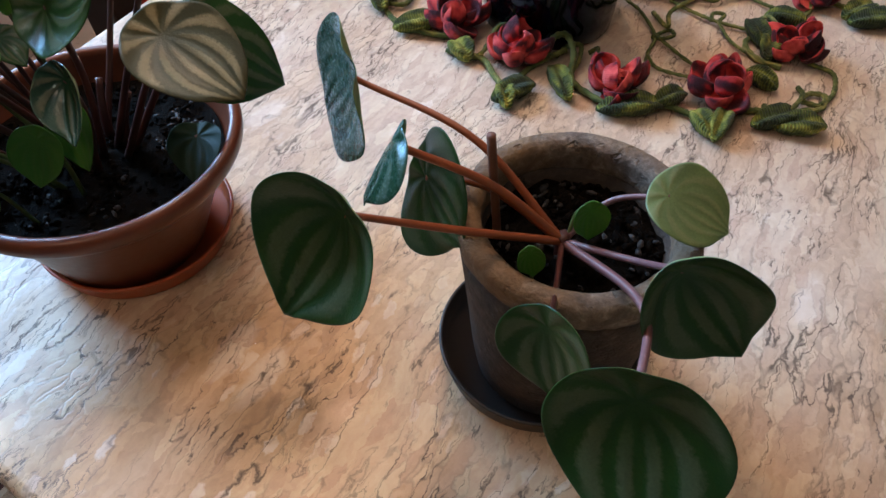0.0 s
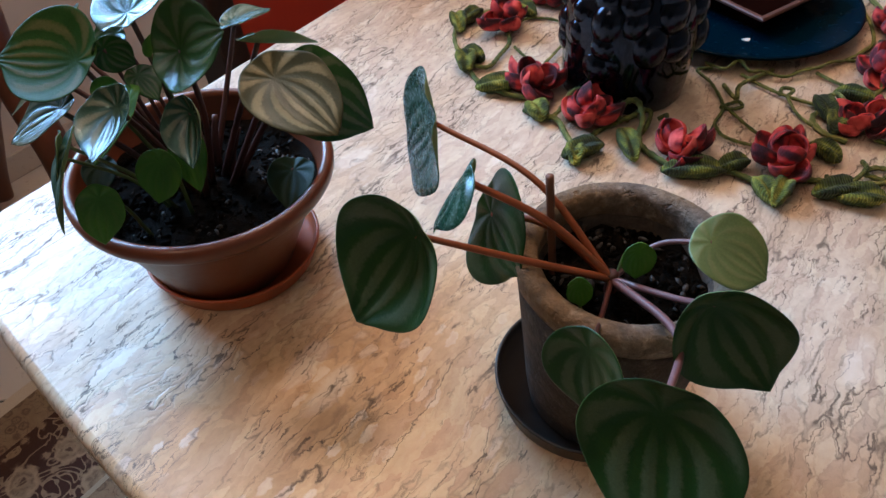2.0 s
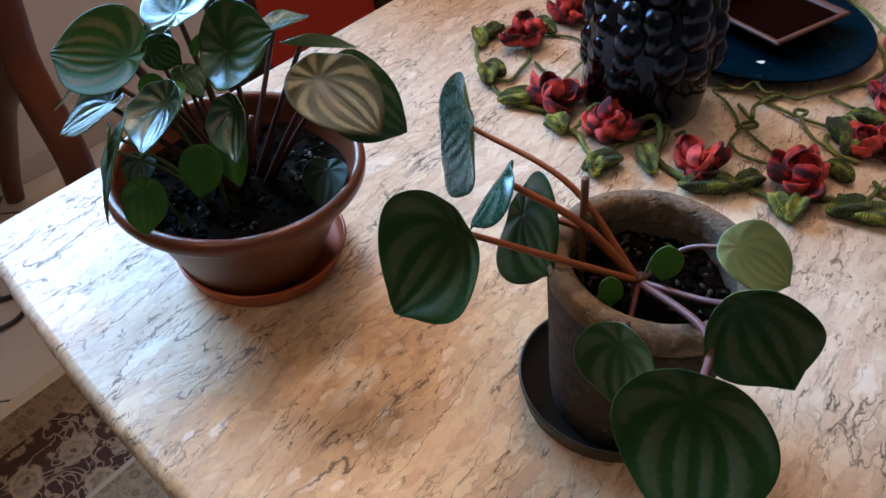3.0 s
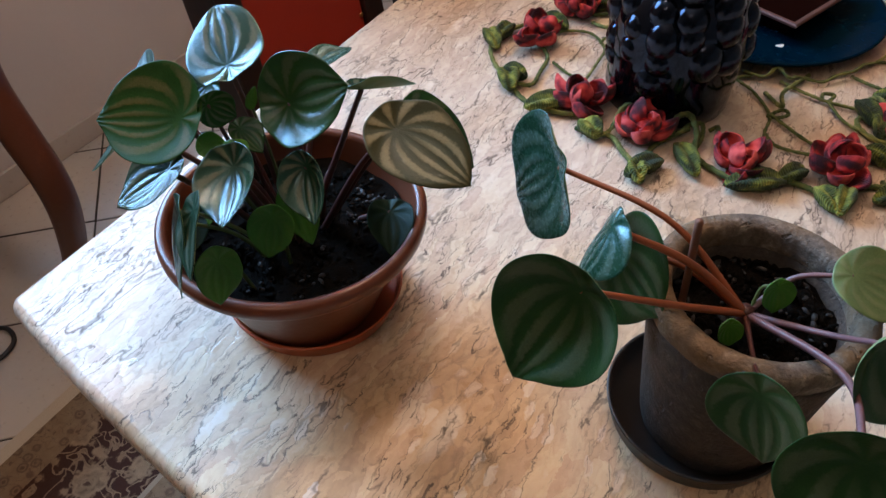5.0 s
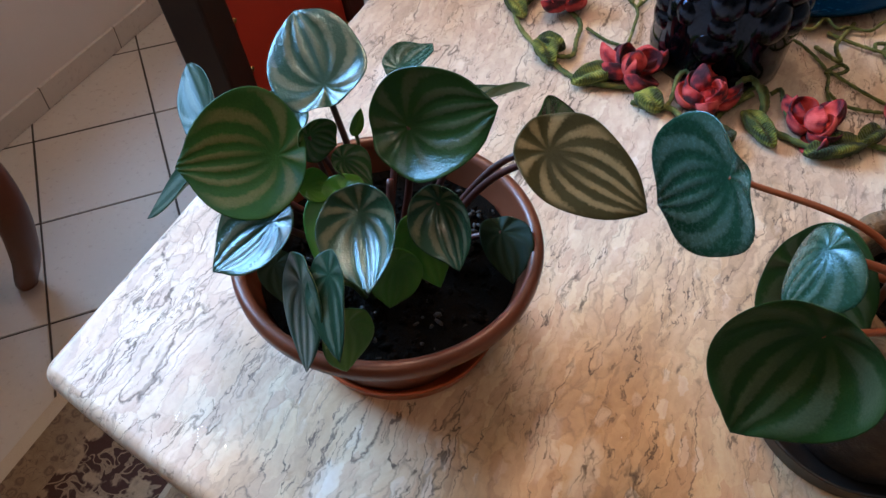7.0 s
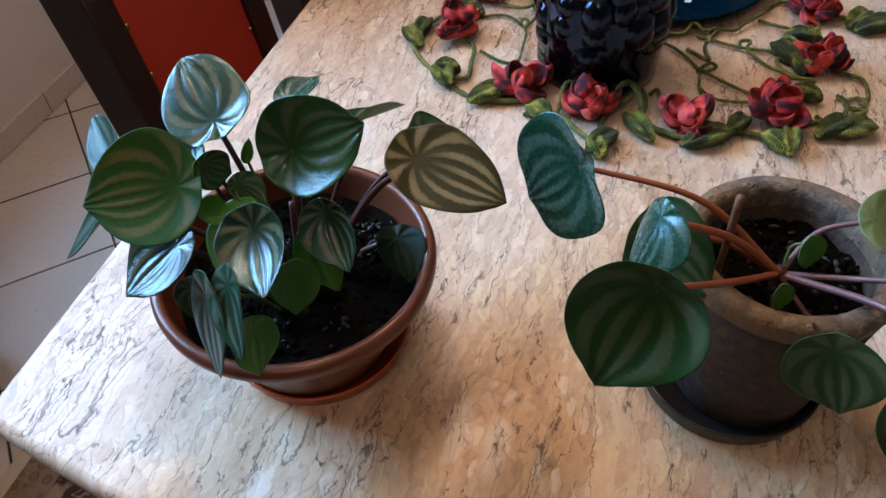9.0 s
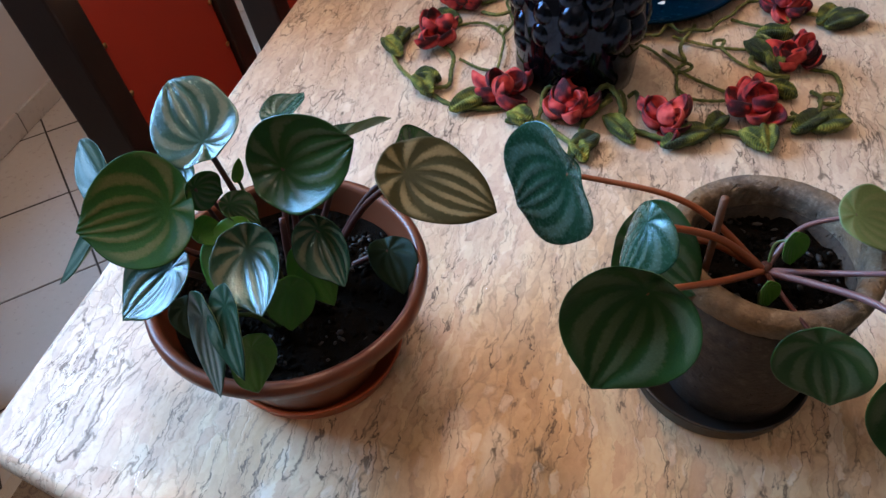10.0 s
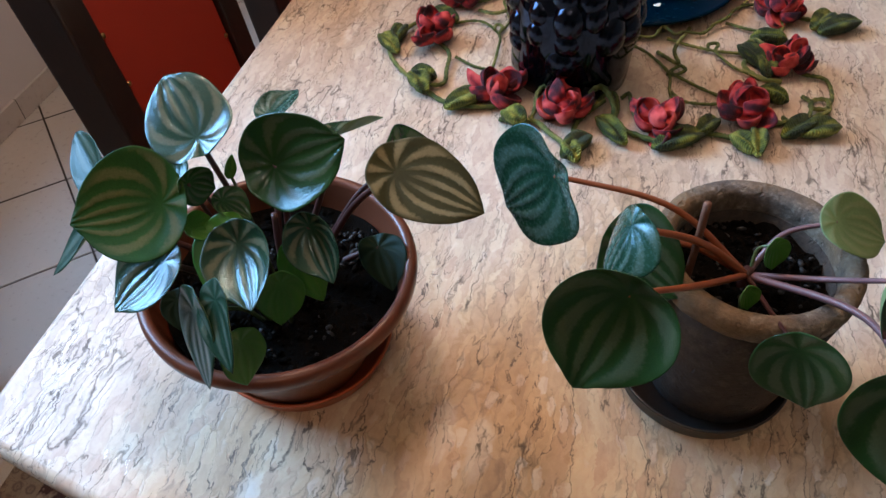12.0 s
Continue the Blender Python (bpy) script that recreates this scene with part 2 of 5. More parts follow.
for _m in (M_UNDER,):
    _t = _m.node_tree
    _g, _x = _t.nodes.new("ShaderNodeBsdfTranslucent"), _t.nodes.new("ShaderNodeMixShader")
    _g.inputs["Color"].default_value = (0.35, 0.55, 0.12, 1)
    _x.inputs[0].default_value = 0.12
    _t.links.new(_t.nodes["Principled BSDF"].outputs[0], _x.inputs[1])
    _t.links.new(_g.outputs[0], _x.inputs[2])
    _t.links.new(_x.outputs[0], _t.nodes["Material Output"].inputs["Surface"])
M_STALK_RED = mottled("red_brown_stalk", (0.24, 0.062, 0.020), (0.36, 0.110, 0.042), 90.0, 0.42, 0.2)
M_STALK_MAUVE = mottled("mauve_stalk", (0.15, 0.075, 0.080), (0.25, 0.14, 0.145), 90.0, 0.40, 0.2)
M_STALK_DARK = mottled("dark_maroon_stalk", (0.055, 0.016, 0.012), (0.11, 0.032, 0.02), 90.0, 0.40, 0.2)
M_STALK_GREEN = mottled("pale_green_stalk", (0.07, 0.10, 0.03), (0.12, 0.15, 0.05), 90.0, 0.42, 0.2)
M_POT_BROWN = mottled("brown_plastic", (0.135, 0.038, 0.017), (0.175, 0.052, 0.024), 22.0, 0.34, 0.12, 0.0006, 9.0)
M_SAUCER_ORANGE = mottled("orange_plastic", (0.42, 0.085, 0.024), (0.50, 0.115, 0.036), 25.0, 0.38, 0.12, 0.0006)
M_SAUCER_BLACK = mottled("dark_plastic", (0.022, 0.018, 0.016), (0.035, 0.028, 0.025), 25.0, 0.4, 0.12, 0.0006)
M_SOIL = mottled("damp_soil", (0.004, 0.003, 0.002), (0.014, 0.010, 0.007), 120.0, 0.8, 0.9, 0.002)
M_SOIL.node_tree.nodes["Principled BSDF"].inputs["Specular IOR Level"].default_value = 0.03
M_CHIP = mottled("bark_chips", (0.010, 0.007, 0.005), (0.045, 0.030, 0.020), 160.0, 0.75, 0.5, 0.001)
M_PERLITE = mottled("grey_grit", (0.015, 0.013, 0.012), (0.06, 0.055, 0.05), 140.0, 0.7, 0.5)
M_RED = mottled("red_leatherette", (0.36, 0.030, 0.012), (0.43, 0.042, 0.018), 14.0, 0.42, 0.15, 0.0006, 30.0)
M_DARKWOOD = mottled("dark_stained_wood", (0.018, 0.009, 0.006), (0.045, 0.020, 0.012), 18.0, 0.36, 0.15, 0.0006, 8.0)
M_REDWOOD = mottled("red_brown_wood", (0.13, 0.040, 0.016), (0.19, 0.062, 0.026), 16.0, 0.38, 0.15, 0.0006, 8.0)
M_BRASS = mottled("aged_brass", (0.45, 0.30, 0.12), (0.62, 0.45, 0.20), 200.0, 0.35, 0.1, 0.0003, 4.0, 1.0)
M_TILE = mottled("cream_floor_tile", (0.50, 0.46, 0.41), (0.56, 0.52, 0.47), 6.0, 0.30, 0.06, 0.0004, 12.0)
M_GROUT = mottled("dark_grout", (0.05, 0.04, 0.032), (0.085, 0.07, 0.055), 40.0, 0.85)
M_WALL = mottled("cream_wall_paint", (0.60, 0.55, 0.50), (0.65, 0.60, 0.55), 3.0, 0.7, 0.15, 0.0008, 30.0)
# tone for the walls out of view, picked to warm the bounced light
M_WALL_WARM = mottled("warm_bounce_wall", (0.40, 0.28, 0.18), (0.45, 0.32, 0.21), 3.0, 0.7, 0.15, 0.0008, 30.0)
M_CEIL = mottled("warm_bounce_ceiling", (0.52, 0.38, 0.25), (0.60, 0.44, 0.30), 3.0, 0.8, 0.1)
M_FRAME = mottled("white_window_paint", (0.70, 0.70, 0.68), (0.78, 0.78, 0.76), 8.0, 0.45, 0.1)
M_BLACK_GLAZE = mottled("black_glaze", (0.0010, 0.0010, 0.0014), (0.003, 0.003, 0.004), 30.0, 0.06, 0.10, 0.0006, 5.0, 0.0, 0.03)
M_BLACK_GLAZE.node_tree.nodes["Principled BSDF"].inputs["Specular IOR Level"].default_value = 0.5
M_BLACK_GLAZE.node_tree.nodes["Principled BSDF"].inputs["Specular Tint"].default_value = (0.42, 0.60, 1.0, 1)
M_BLUE = mottled("deep_blue_glaze", (0.0002, 0.0075, 0.016), (0.0004, 0.013, 0.026), 14.0, 0.26, 0.15, 0.0006, 8.0, 0.0, 0.05)
M_DISH = mottled("dark_brown_glaze", (0.008, 0.0022, 0.0015), (0.013, 0.0040, 0.0026), 20.0, 0.75, 0.15)
M_DISH.node_tree.nodes["Principled BSDF"].inputs["Specular IOR Level"].default_value = 0.0
for _m in (M_BLUE,):
    _m.node_tree.nodes["Principled BSDF"].inputs["Specular IOR Level"].default_value = 0.04
M_DISH_RIM = mottled("terracotta_rim", (0.10, 0.040, 0.030), (0.135, 0.055, 0.040), 40.0, 0.5, 0.2)
M_CABLE = mottled("black_rubber", (0.012, 0.012, 0.012), (0.02, 0.02, 0.02), 40.0, 0.5)


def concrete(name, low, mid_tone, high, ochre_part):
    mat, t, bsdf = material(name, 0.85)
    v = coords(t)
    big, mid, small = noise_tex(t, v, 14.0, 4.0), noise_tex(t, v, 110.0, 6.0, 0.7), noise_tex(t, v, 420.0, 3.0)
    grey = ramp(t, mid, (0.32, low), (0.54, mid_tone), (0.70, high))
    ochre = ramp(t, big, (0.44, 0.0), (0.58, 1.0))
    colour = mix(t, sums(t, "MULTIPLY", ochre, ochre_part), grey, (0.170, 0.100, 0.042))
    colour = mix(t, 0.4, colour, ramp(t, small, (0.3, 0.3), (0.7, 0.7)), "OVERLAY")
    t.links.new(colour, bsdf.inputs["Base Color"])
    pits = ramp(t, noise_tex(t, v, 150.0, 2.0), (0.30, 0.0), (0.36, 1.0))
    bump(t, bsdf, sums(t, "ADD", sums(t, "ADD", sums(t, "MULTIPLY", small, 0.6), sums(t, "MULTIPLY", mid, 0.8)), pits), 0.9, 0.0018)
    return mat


# same concrete twice: shade painted into the wall, top light into the rim
M_CONCRETE_SHADED = concrete("shaded_concrete", (0.020, 0.014, 0.010), (0.036, 0.026, 0.019), (0.070, 0.054, 0.042), 0.15)
M_CONCRETE_LIT_RIM = concrete("lit_worn_concrete_rim", (0.060, 0.044, 0.031), (0.140, 0.108, 0.080), (0.30, 0.25, 0.20), 0.8)


def yarn(name, stops, scale, ribs=700.0, across=False):
    mat, t, bsdf = material(name, 0.9)
    v = coords(t, output="Generated")
    info = t.nodes.new("ShaderNodeObjectInfo")
    shift = t.nodes.new("ShaderNodeVectorMath")
    shift.operation = "ADD"
    t.links.new(v, shift.inputs[0])
    many = sums(t, "MULTIPLY", info.outputs["Random"], 37.0)
    t.links.new(many, shift.inputs[1])
    fac = noise_tex(t, shift.outputs[0], scale, 1.5)
    fac = sums(t, "ADD", fac, sums(t, "MULTIPLY", sums(t, "SUBTRACT", info.outputs["Random"], 0.5), 0.22))
    shade = ramp(t, fac, *stops)
    bsdf.inputs["Sheen Weight"].default_value = 0.04
    w = node(t, "ShaderNodeTexWave", Scale=ribs / 3.2, Distortion=3.0)
    t.links.new(coords(t), w.inputs["Vector"])
    if across:
        w.bands_direction = "Y"
        # stitch highlights and the dark grooves between are painted into the yarn colour
        shade = mix(t, 0.5, shade, ramp(t, w.outputs["Fac"], (0.25, 0.24), (0.9, 0.72)), "OVERLAY")
    t.links.new(shade, bsdf.inputs["Base Color"])
    fuzz = noise_tex(t, coords(t), 900.0, 2.0)
    bump(t, bsdf, sums(t, "ADD", sums(t, "MULTIPLY", w.outputs["Fac"], 1.2 if across else 0.2), fuzz), 0.8, 0.0012)
    return mat


M_YARN_RED = yarn("variegated_red_yarn", ((0.34, (0.030, 0.002, 0.008)), (0.45, (0.11, 0.006, 0.014)), (0.53, (0.42, 0.022, 0.024)), (0.68, (0.70, 0.10, 0.085))), 1.6)
M_YARN_GREEN = yarn("variegated_green_yarn", ((0.36, (0.014, 0.028, 0.006)), (0.50, (0.048, 0.074, 0.010)), (0.62, (0.15, 0.18, 0.020)), (0.78, (0.36, 0.36, 0.06))), 2.4, 420.0, True)
M_CORD_GREEN = yarn("olive_green_cord", ((0.30, (0.040, 0.070, 0.014)), (0.55, (0.12, 0.145, 0.032)), (0.75, (0.27, 0.27, 0.075))), 5.0, 1400.0)


def rug_pile():
    """Oriental border: cream edge, tan guard band, dark field with pale rosettes, tan inner band."""
    mat, t, bsdf = material("oriental_rug_pile", 0.95)
    L = t.links
    v = coords(t)
    sep = t.nodes.new("ShaderNodeSeparateXYZ")
    L.new(v, sep.inputs[0])
    d = sep.outputs[1]

    def motifs(scale, rings, petals):
        vor = t.nodes.new("ShaderNodeTexVoronoi")
        vor.inputs["Scale"].default_value = scale
        vor.inputs["Randomness"].default_value = 0.55
        L.new(v, vor.inputs["Vector"])
        rag = noise_tex(t, v, scale * 4.0, 2.0)
        field = sums(t, "ADD", vor.outputs["Distance"], sums(t, "MULTIPLY", sums(t, "SUBTRACT", rag, 0.5), petals))
        return ramp(t, field, *rings)

    tan = mix(t, noise_tex(t, v, 60.0, 4.0), (0.16, 0.10, 0.055), (0.26, 0.19, 0.115))
    small = motifs(38.0, ((0.10, 0.9), (0.2, 0.1), (0.33, 0.8), (0.45, 0.0)), 0.25)
    guard = mix(t, sums(t, "MULTIPLY", sums(t, "MAXIMUM", small, ramp(t, sums(t, "ABSOLUTE", sums(t, "SUBTRACT", noise_tex(t, v, 46.0, 1.0, 0.4, 1.2), 0.5), 0.0), (0.0, 0.9), (0.02, 0.0))), 0.75), tan, (0.055, 0.024, 0.018))
    rosette = motifs(12.5, ((0.06, 0.15), (0.12, 0.9), (0.22, 0.45), (0.30, 0.95), (0.36, 0.9), (0.42, 0.0)), 0.42)
    sprig = motifs(30.0, ((0.18, 1.0), (0.26, 0.2), (0.34, 0.0)), 0.5)
    scroll = ramp(t, sums(t, "ABSOLUTE", sums(t, "SUBTRACT", noise_tex(t, v, 22.0, 1.0, 0.4, 1.6), 0.5), 0.0), (0.0, 0.5), (0.010, 1.0), (0.028, 0.9), (0.038, 0.0))
    motif = sums(t, "MAXIMUM", sums(t, "MAXIMUM", rosette, sums(t, "MULTIPLY", scroll, 0.8)), sums(t, "MULTIPLY", sprig, 0.75))
    pale = mix(t, noise_tex(t, v, 90.0, 3.0), (0.20, 0.135, 0.078), (0.36, 0.27, 0.17))
    field = mix(t, motif, (0.040, 0.012, 0.006), pale)
    gt = lambda x: sums(t, "GREATER_THAN", d, x)
    colour = mix(t, gt(0.028), (0.50, 0.43, 0.33), guard)
    colour = mix(t, gt(0.10), colour, field)
    colour = mix(t, gt(0.285), colour, (0.30, 0.25, 0.18))
    colour = mix(t, gt(0.295), colour, guard)
    colour = mix(t, gt(0.40), colour, field)
    tuft = noise_tex(t, v, 700.0, 2.0)
    colour = mix(t, 0.4, colour, ramp(t, tuft, (0.3, 0.3), (0.7, 0.7)), "OVERLAY")
    L.new(colour, bsdf.inputs["Base Color"])
    bump(t, bsdf, tuft, 0.8, 0.002)
    return mat


M_RUG = rug_pile()
M_WATER, _t, _b = material("clear_water", 0.03)
_clear, _shine, _fres, _x = (_t.nodes.new(k) for k in ("ShaderNodeBsdfTransparent", "ShaderNodeBsdfGlossy", "ShaderNodeFresnel", "ShaderNodeMixShader"))
_fres.inputs["IOR"].default_value = 1.4
_shine.inputs["Roughness"].default_value = 0.08
_t.links.new(_fres.outputs[0], _x.inputs[0])
_t.links.new(_clear.outputs[0], _x.inputs[1])
_t.links.new(_shine.outputs[0], _x.inputs[2])
_t.links.new(_x.outputs[0], _t.nodes["Material Output"].inputs["Surface"])

# ---- building helpers ----
PLACED = {}


def put(name, mesh, mats, m=None, parent=None, smooth=True):
    """Links a mesh at the world pose m, under a parent if there is one."""
    ob = new(name, mesh)
    m = m or Matrix()
    for mat in mats if isinstance(mats, (list, tuple)) else (mats,):
        if mesh is not None and mat.name not in [x.name for x in mesh.materials if x]:
            mesh.materials.append(mat)
    if mesh is not None and smooth:
        mesh.polygons.foreach_set("use_smooth", [True] * len(mesh.polygons))
    ob.matrix_basis = m
    PLACED[ob] = m
    if parent:
        ob.parent = parent
        ob.matrix_parent_inverse = PLACED[parent].inverted()
    return ob


def part(name, bm, mats, parent, label="", m=None, smooth=True):
    mesh = bpy.data.meshes.new(name)
    bm.to_mesh(mesh)
    bm.free()
    ob = put(name, mesh, mats, m, parent, smooth)
    return tagged(ob, label)


def thing(name, place, label, category, group="", kind=""):
    """An Empty at the base of a thing, whose parts become its children."""
    ob = put(name, None, (), Matrix.Translation(place) if not isinstance(place, Matrix) else place)
    ob.empty_display_size = 0.02
    return tagged(ob, label, category, group, kind)


def lathe(profile, steps=64, wobble=0.0, seed=0):
    """Turns (radius, height) points round z; the first and last radius may be 0."""
    bm = bmesh.new()
    rings = []
    for r, z in profile:
        if r < 1e-6:
            rings.append([bm.verts.new((0, 0, z))])
            continue
        ring = []
        for k in range(steps):
            a = 2 * math.pi * k / steps
            rr = r * (1 + wobble * noise.noise(Vector((3 * math.cos(a) + seed, 3 * math.sin(a), z * 30))) + 0.5 * wobble * noise.noise(Vector((17 * math.cos(a), 17 * math.sin(a) + seed, z * 260))))
            ring.append(bm.verts.new((rr * math.cos(a), rr * math.sin(a), z)))
        rings.append(ring)
    for a, b in zip(rings, rings[1:]):
        for k in range(steps):
            n = (k + 1) % steps
            if len(a) == 1:
                bm.faces.new((a[0], b[n], b[k])) if len(b) > 1 else None
            elif len(b) == 1:
                bm.faces.new((a[k], a[n], b[0]))
            else:
                bm.faces.new((a[k], a[n], b[n], b[k]))
    bmesh.ops.recalc_face_normals(bm, faces=bm.faces)
    return bm


def spline(points, count):
    """Catmull-Rom through the points."""
    p = [Vector(q) for q in points]
    p = [2 * p[0] - p[1], *p, 2 * p[-1] - p[-2]]
    out = []
    segs = len(p) - 3
    for k in range(count):
        x = k / (count - 1) * segs
        i = min(int(x), segs - 1)
        t = x - i
        a, b, c, d = p[i:i + 4]
        out.append(0.5 * (2 * b + (c - a) * t + (2 * a - 5 * b + 4 * c - d) * t * t + (3 * b - a - 3 * c + d) * t * t * t))
    return out


def tube(points, radius, count=24, sides=8, bm=None, flat=1.0):
    """A round bar along a smooth line; radius: a number, or a function of 0..1."""
    bm = bm or bmesh.new()
    line = spline(points, count)
    rings, side = [], None
    for k, q in enumerate(line):
        way = (line[min(k + 1, count - 1)] - line[max(k - 1, 0)]).normalized()
        if side is None:
            side = way.orthogonal().normalized()
        side = (side - way * side.dot(way)).normalized()
        up = way.cross(side)
        r = radius(k / (count - 1)) if callable(radius) else radius
        rings.append([bm.verts.new(q + r * (math.cos(a) * side + flat * math.sin(a) * up)) for a in (2 * math.pi * j / sides for j in range(sides))])
    for a, b in zip(rings, rings[1:]):
        for j in range(sides):
            n = (j + 1) % sides
            bm.faces.new((a[j], a[n], b[n], b[j]))
    bm.faces.new(rings[0][::-1])
    bm.faces.new(rings[-1])
    return bm


def box(x0, x1, y0, y1, z0, z1, bevel=0.0, bm=None):
    own = bmesh.new()
    bmesh.ops.create_cube(own, size=1.0)
    for v in own.verts:
        v.co = ((x0 + x1) / 2 + v.co.x * (x1 - x0), (y0 + y1) / 2 + v.co.y * (y1 - y0), (z0 + z1) / 2 + v.co.z * (z1 - z0))
    if bevel:
        bmesh.ops.bevel(own, geom=own.edges[:], offset=bevel, segments=2, profile=0.6, affect="EDGES")
    if bm is None:
        return own
    spare = bpy.data.meshes.new("spare")
    own.to_mesh(spare)
    own.free()
    bm.from_mesh(spare)
    bpy.data.meshes.remove(spare)
    return bm


def ball(sx, sy, sz, bm=None, at=(0, 0, 0), seg=14, rings=9):
    bm = bm or bmesh.new()
    made = bmesh.ops.create_uvsphere(bm, u_segments=seg, v_segments=rings, radius=1.0)
    for v in made["verts"]:
        v.co = Vector((v.co.x * sx, v.co.y * sy, v.co.z * sz)) + Vector(at)
    return bm


# ---- the room ----
def room():
    u0, u1, v1, th = -3.0, 4.2, 3.4, 0.15
    floor = thing("floor", uv(0, 0, FLOOR_Z), "cream ceramic floor tiles laid diagonally with dark grout", "floor", kind="structure")
    part("grout_bed", box(u0, u1, -v1, -WALL_V, FLOOR_Z - 0.08, FLOOR_Z - 0.003), M_GROUT, floor, "dark grout", PLAN, False)
    # added above the view; its tan tone throws warm light on the table
    ceiling = part("ceiling", box(u0, u1, -v1, -WALL_V, CEIL_Z, CEIL_Z + 0.1), M_CEIL, None, "", PLAN, False)
    tagged(ceiling, "unseen ceiling, toned to warm the bounced light", "ceiling", kind="structure")
    # wall beside the table, with the window opening through it
    y0, y1 = -WALL_V, -WALL_V + th
    bm = box(u0 - th, WIN_U0, y0, y1, FLOOR_Z, CEIL_Z)
    box(WIN_U1, u1 + th, y0, y1, FLOOR_Z, CEIL_Z, bm=bm)
    box(WIN_U0, WIN_U1, y0, y1, FLOOR_Z, WIN_Z0, bm=bm)
    box(WIN_U0, WIN_U1, y0, y1, WIN_Z1, CEIL_Z, bm=bm)
    tagged(part("wall_west", bm, M_WALL, None, "", PLAN, False), "cream painted wall with a tiled skirting", "wall", kind="structure")
    for name, dims in (("wall_north", (u1, u1 + th, -v1, y0)), ("wall_south", (u0 - th, u0, -v1, y0)), ("wall_east", (u0 - th, u1 + th, -v1 - th, -v1))):
        tagged(part(name, box(*dims, FLOOR_Z, CEIL_Z), M_WALL_WARM, None, "", PLAN, False), "unseen plain wall in ochre, toned to warm the bounce", "wall", kind="structure")
    win = thing("window_1", uv((WIN_U0 + WIN_U1) / 2, WALL_V, WIN_Z0), "white framed window with narrow glazing bars", "window", kind="structure")
    y = y0 + 0.05
    for a, b in ((WIN_U0, WIN_U0 + 0.05), (WIN_U1 - 0.05, WIN_U1), *((WIN_U0 + (WIN_U1 - WIN_U0) * k / 3 - 0.02, WIN_U0 + (WIN_U1 - WIN_U0) * k / 3 + 0.02) for k in (1, 2))):
        part("window_frame", box(a, b, y, y + 0.04, WIN_Z0 + 0.05, WIN_Z1 - 0.05, 0.004), M_FRAME, win, "", PLAN, False)
    for a, b in ((WIN_Z0, WIN_Z0 + 0.05), (WIN_Z1 - 0.05, WIN_Z1)):
        part("window_frame", box(WIN_U0, WIN_U1, y, y + 0.04, a, b, 0.004), M_FRAME, win, "", PLAN, False)
    part("window_sill", box(WIN_U0 - 0.04, WIN_U1 + 0.04, y0 - 0.03, y0, WIN_Z0 - 0.03, WIN_Z0 - 0.003, 0.004), M_FRAME, win, "", PLAN, False)
    return floor


floor = room()


def rug():
    bm = box(0, 2.2, 0.0, 2.2, 0, 0.007, 0.002)
    m = PLAN @ Matrix.Translation((-1.25, 0.553, FLOOR_Z + 0.001)) @ Matrix.Rotation(radians(180), 4, "X") @ Matrix.Translation((0, 0, -0.007))
    tagged(part("rug", bm, M_RUG, None, "", m, False), "oriental rug, dark brown and beige, under the table", "rug")


rug()


# ---- the table ----
T_LEN, T_WID, T_THICK = 2.05, 1.10, 0.022


def table_outline(inset):
    """The top's outline, bowed at both ends, drawn in by inset."""
    slope, pts = 0.25, []

    def bow(v):
        return -slope * v + slope * v * v / T_WID
    vs = [T_WID * k / 60 for k in range(61)]
    pts += [Vector((bow(v), -v)) for v in vs]
    pts += [Vector((T_LEN * k / 40, -T_WID)) for k in range(1, 40)]
    pts += [Vector((T_LEN - bow(v), -v)) for v in reversed(vs)]
    pts += [Vector((T_LEN * k / 40, 0)) for k in range(39, 0, -1)]
    # small fillets at the four corners
    out = []
    n = len(pts)
    for k, p in enumerate(pts):
        a, b = (pts[k - 1] - p).normalized(), (pts[(k + 1) % n] - p).normalized()
        if a.dot(b) > -0.9:
            for s in range(7):
                w = s / 6
                q = (p + a * 0.011) * (1 - w) ** 2 + 2 * w * (1 - w) * p + (p + b * 0.011) * w * w
                out.append(q)
        else:
            out.append(p)
    n, res = len(out), []
    for k, p in enumerate(out):
        way = (out[(k + 1) % n] - out[k - 1]).normalized()
        res.append(p + Vector((-way.y, way.x)) * inset)
    return res


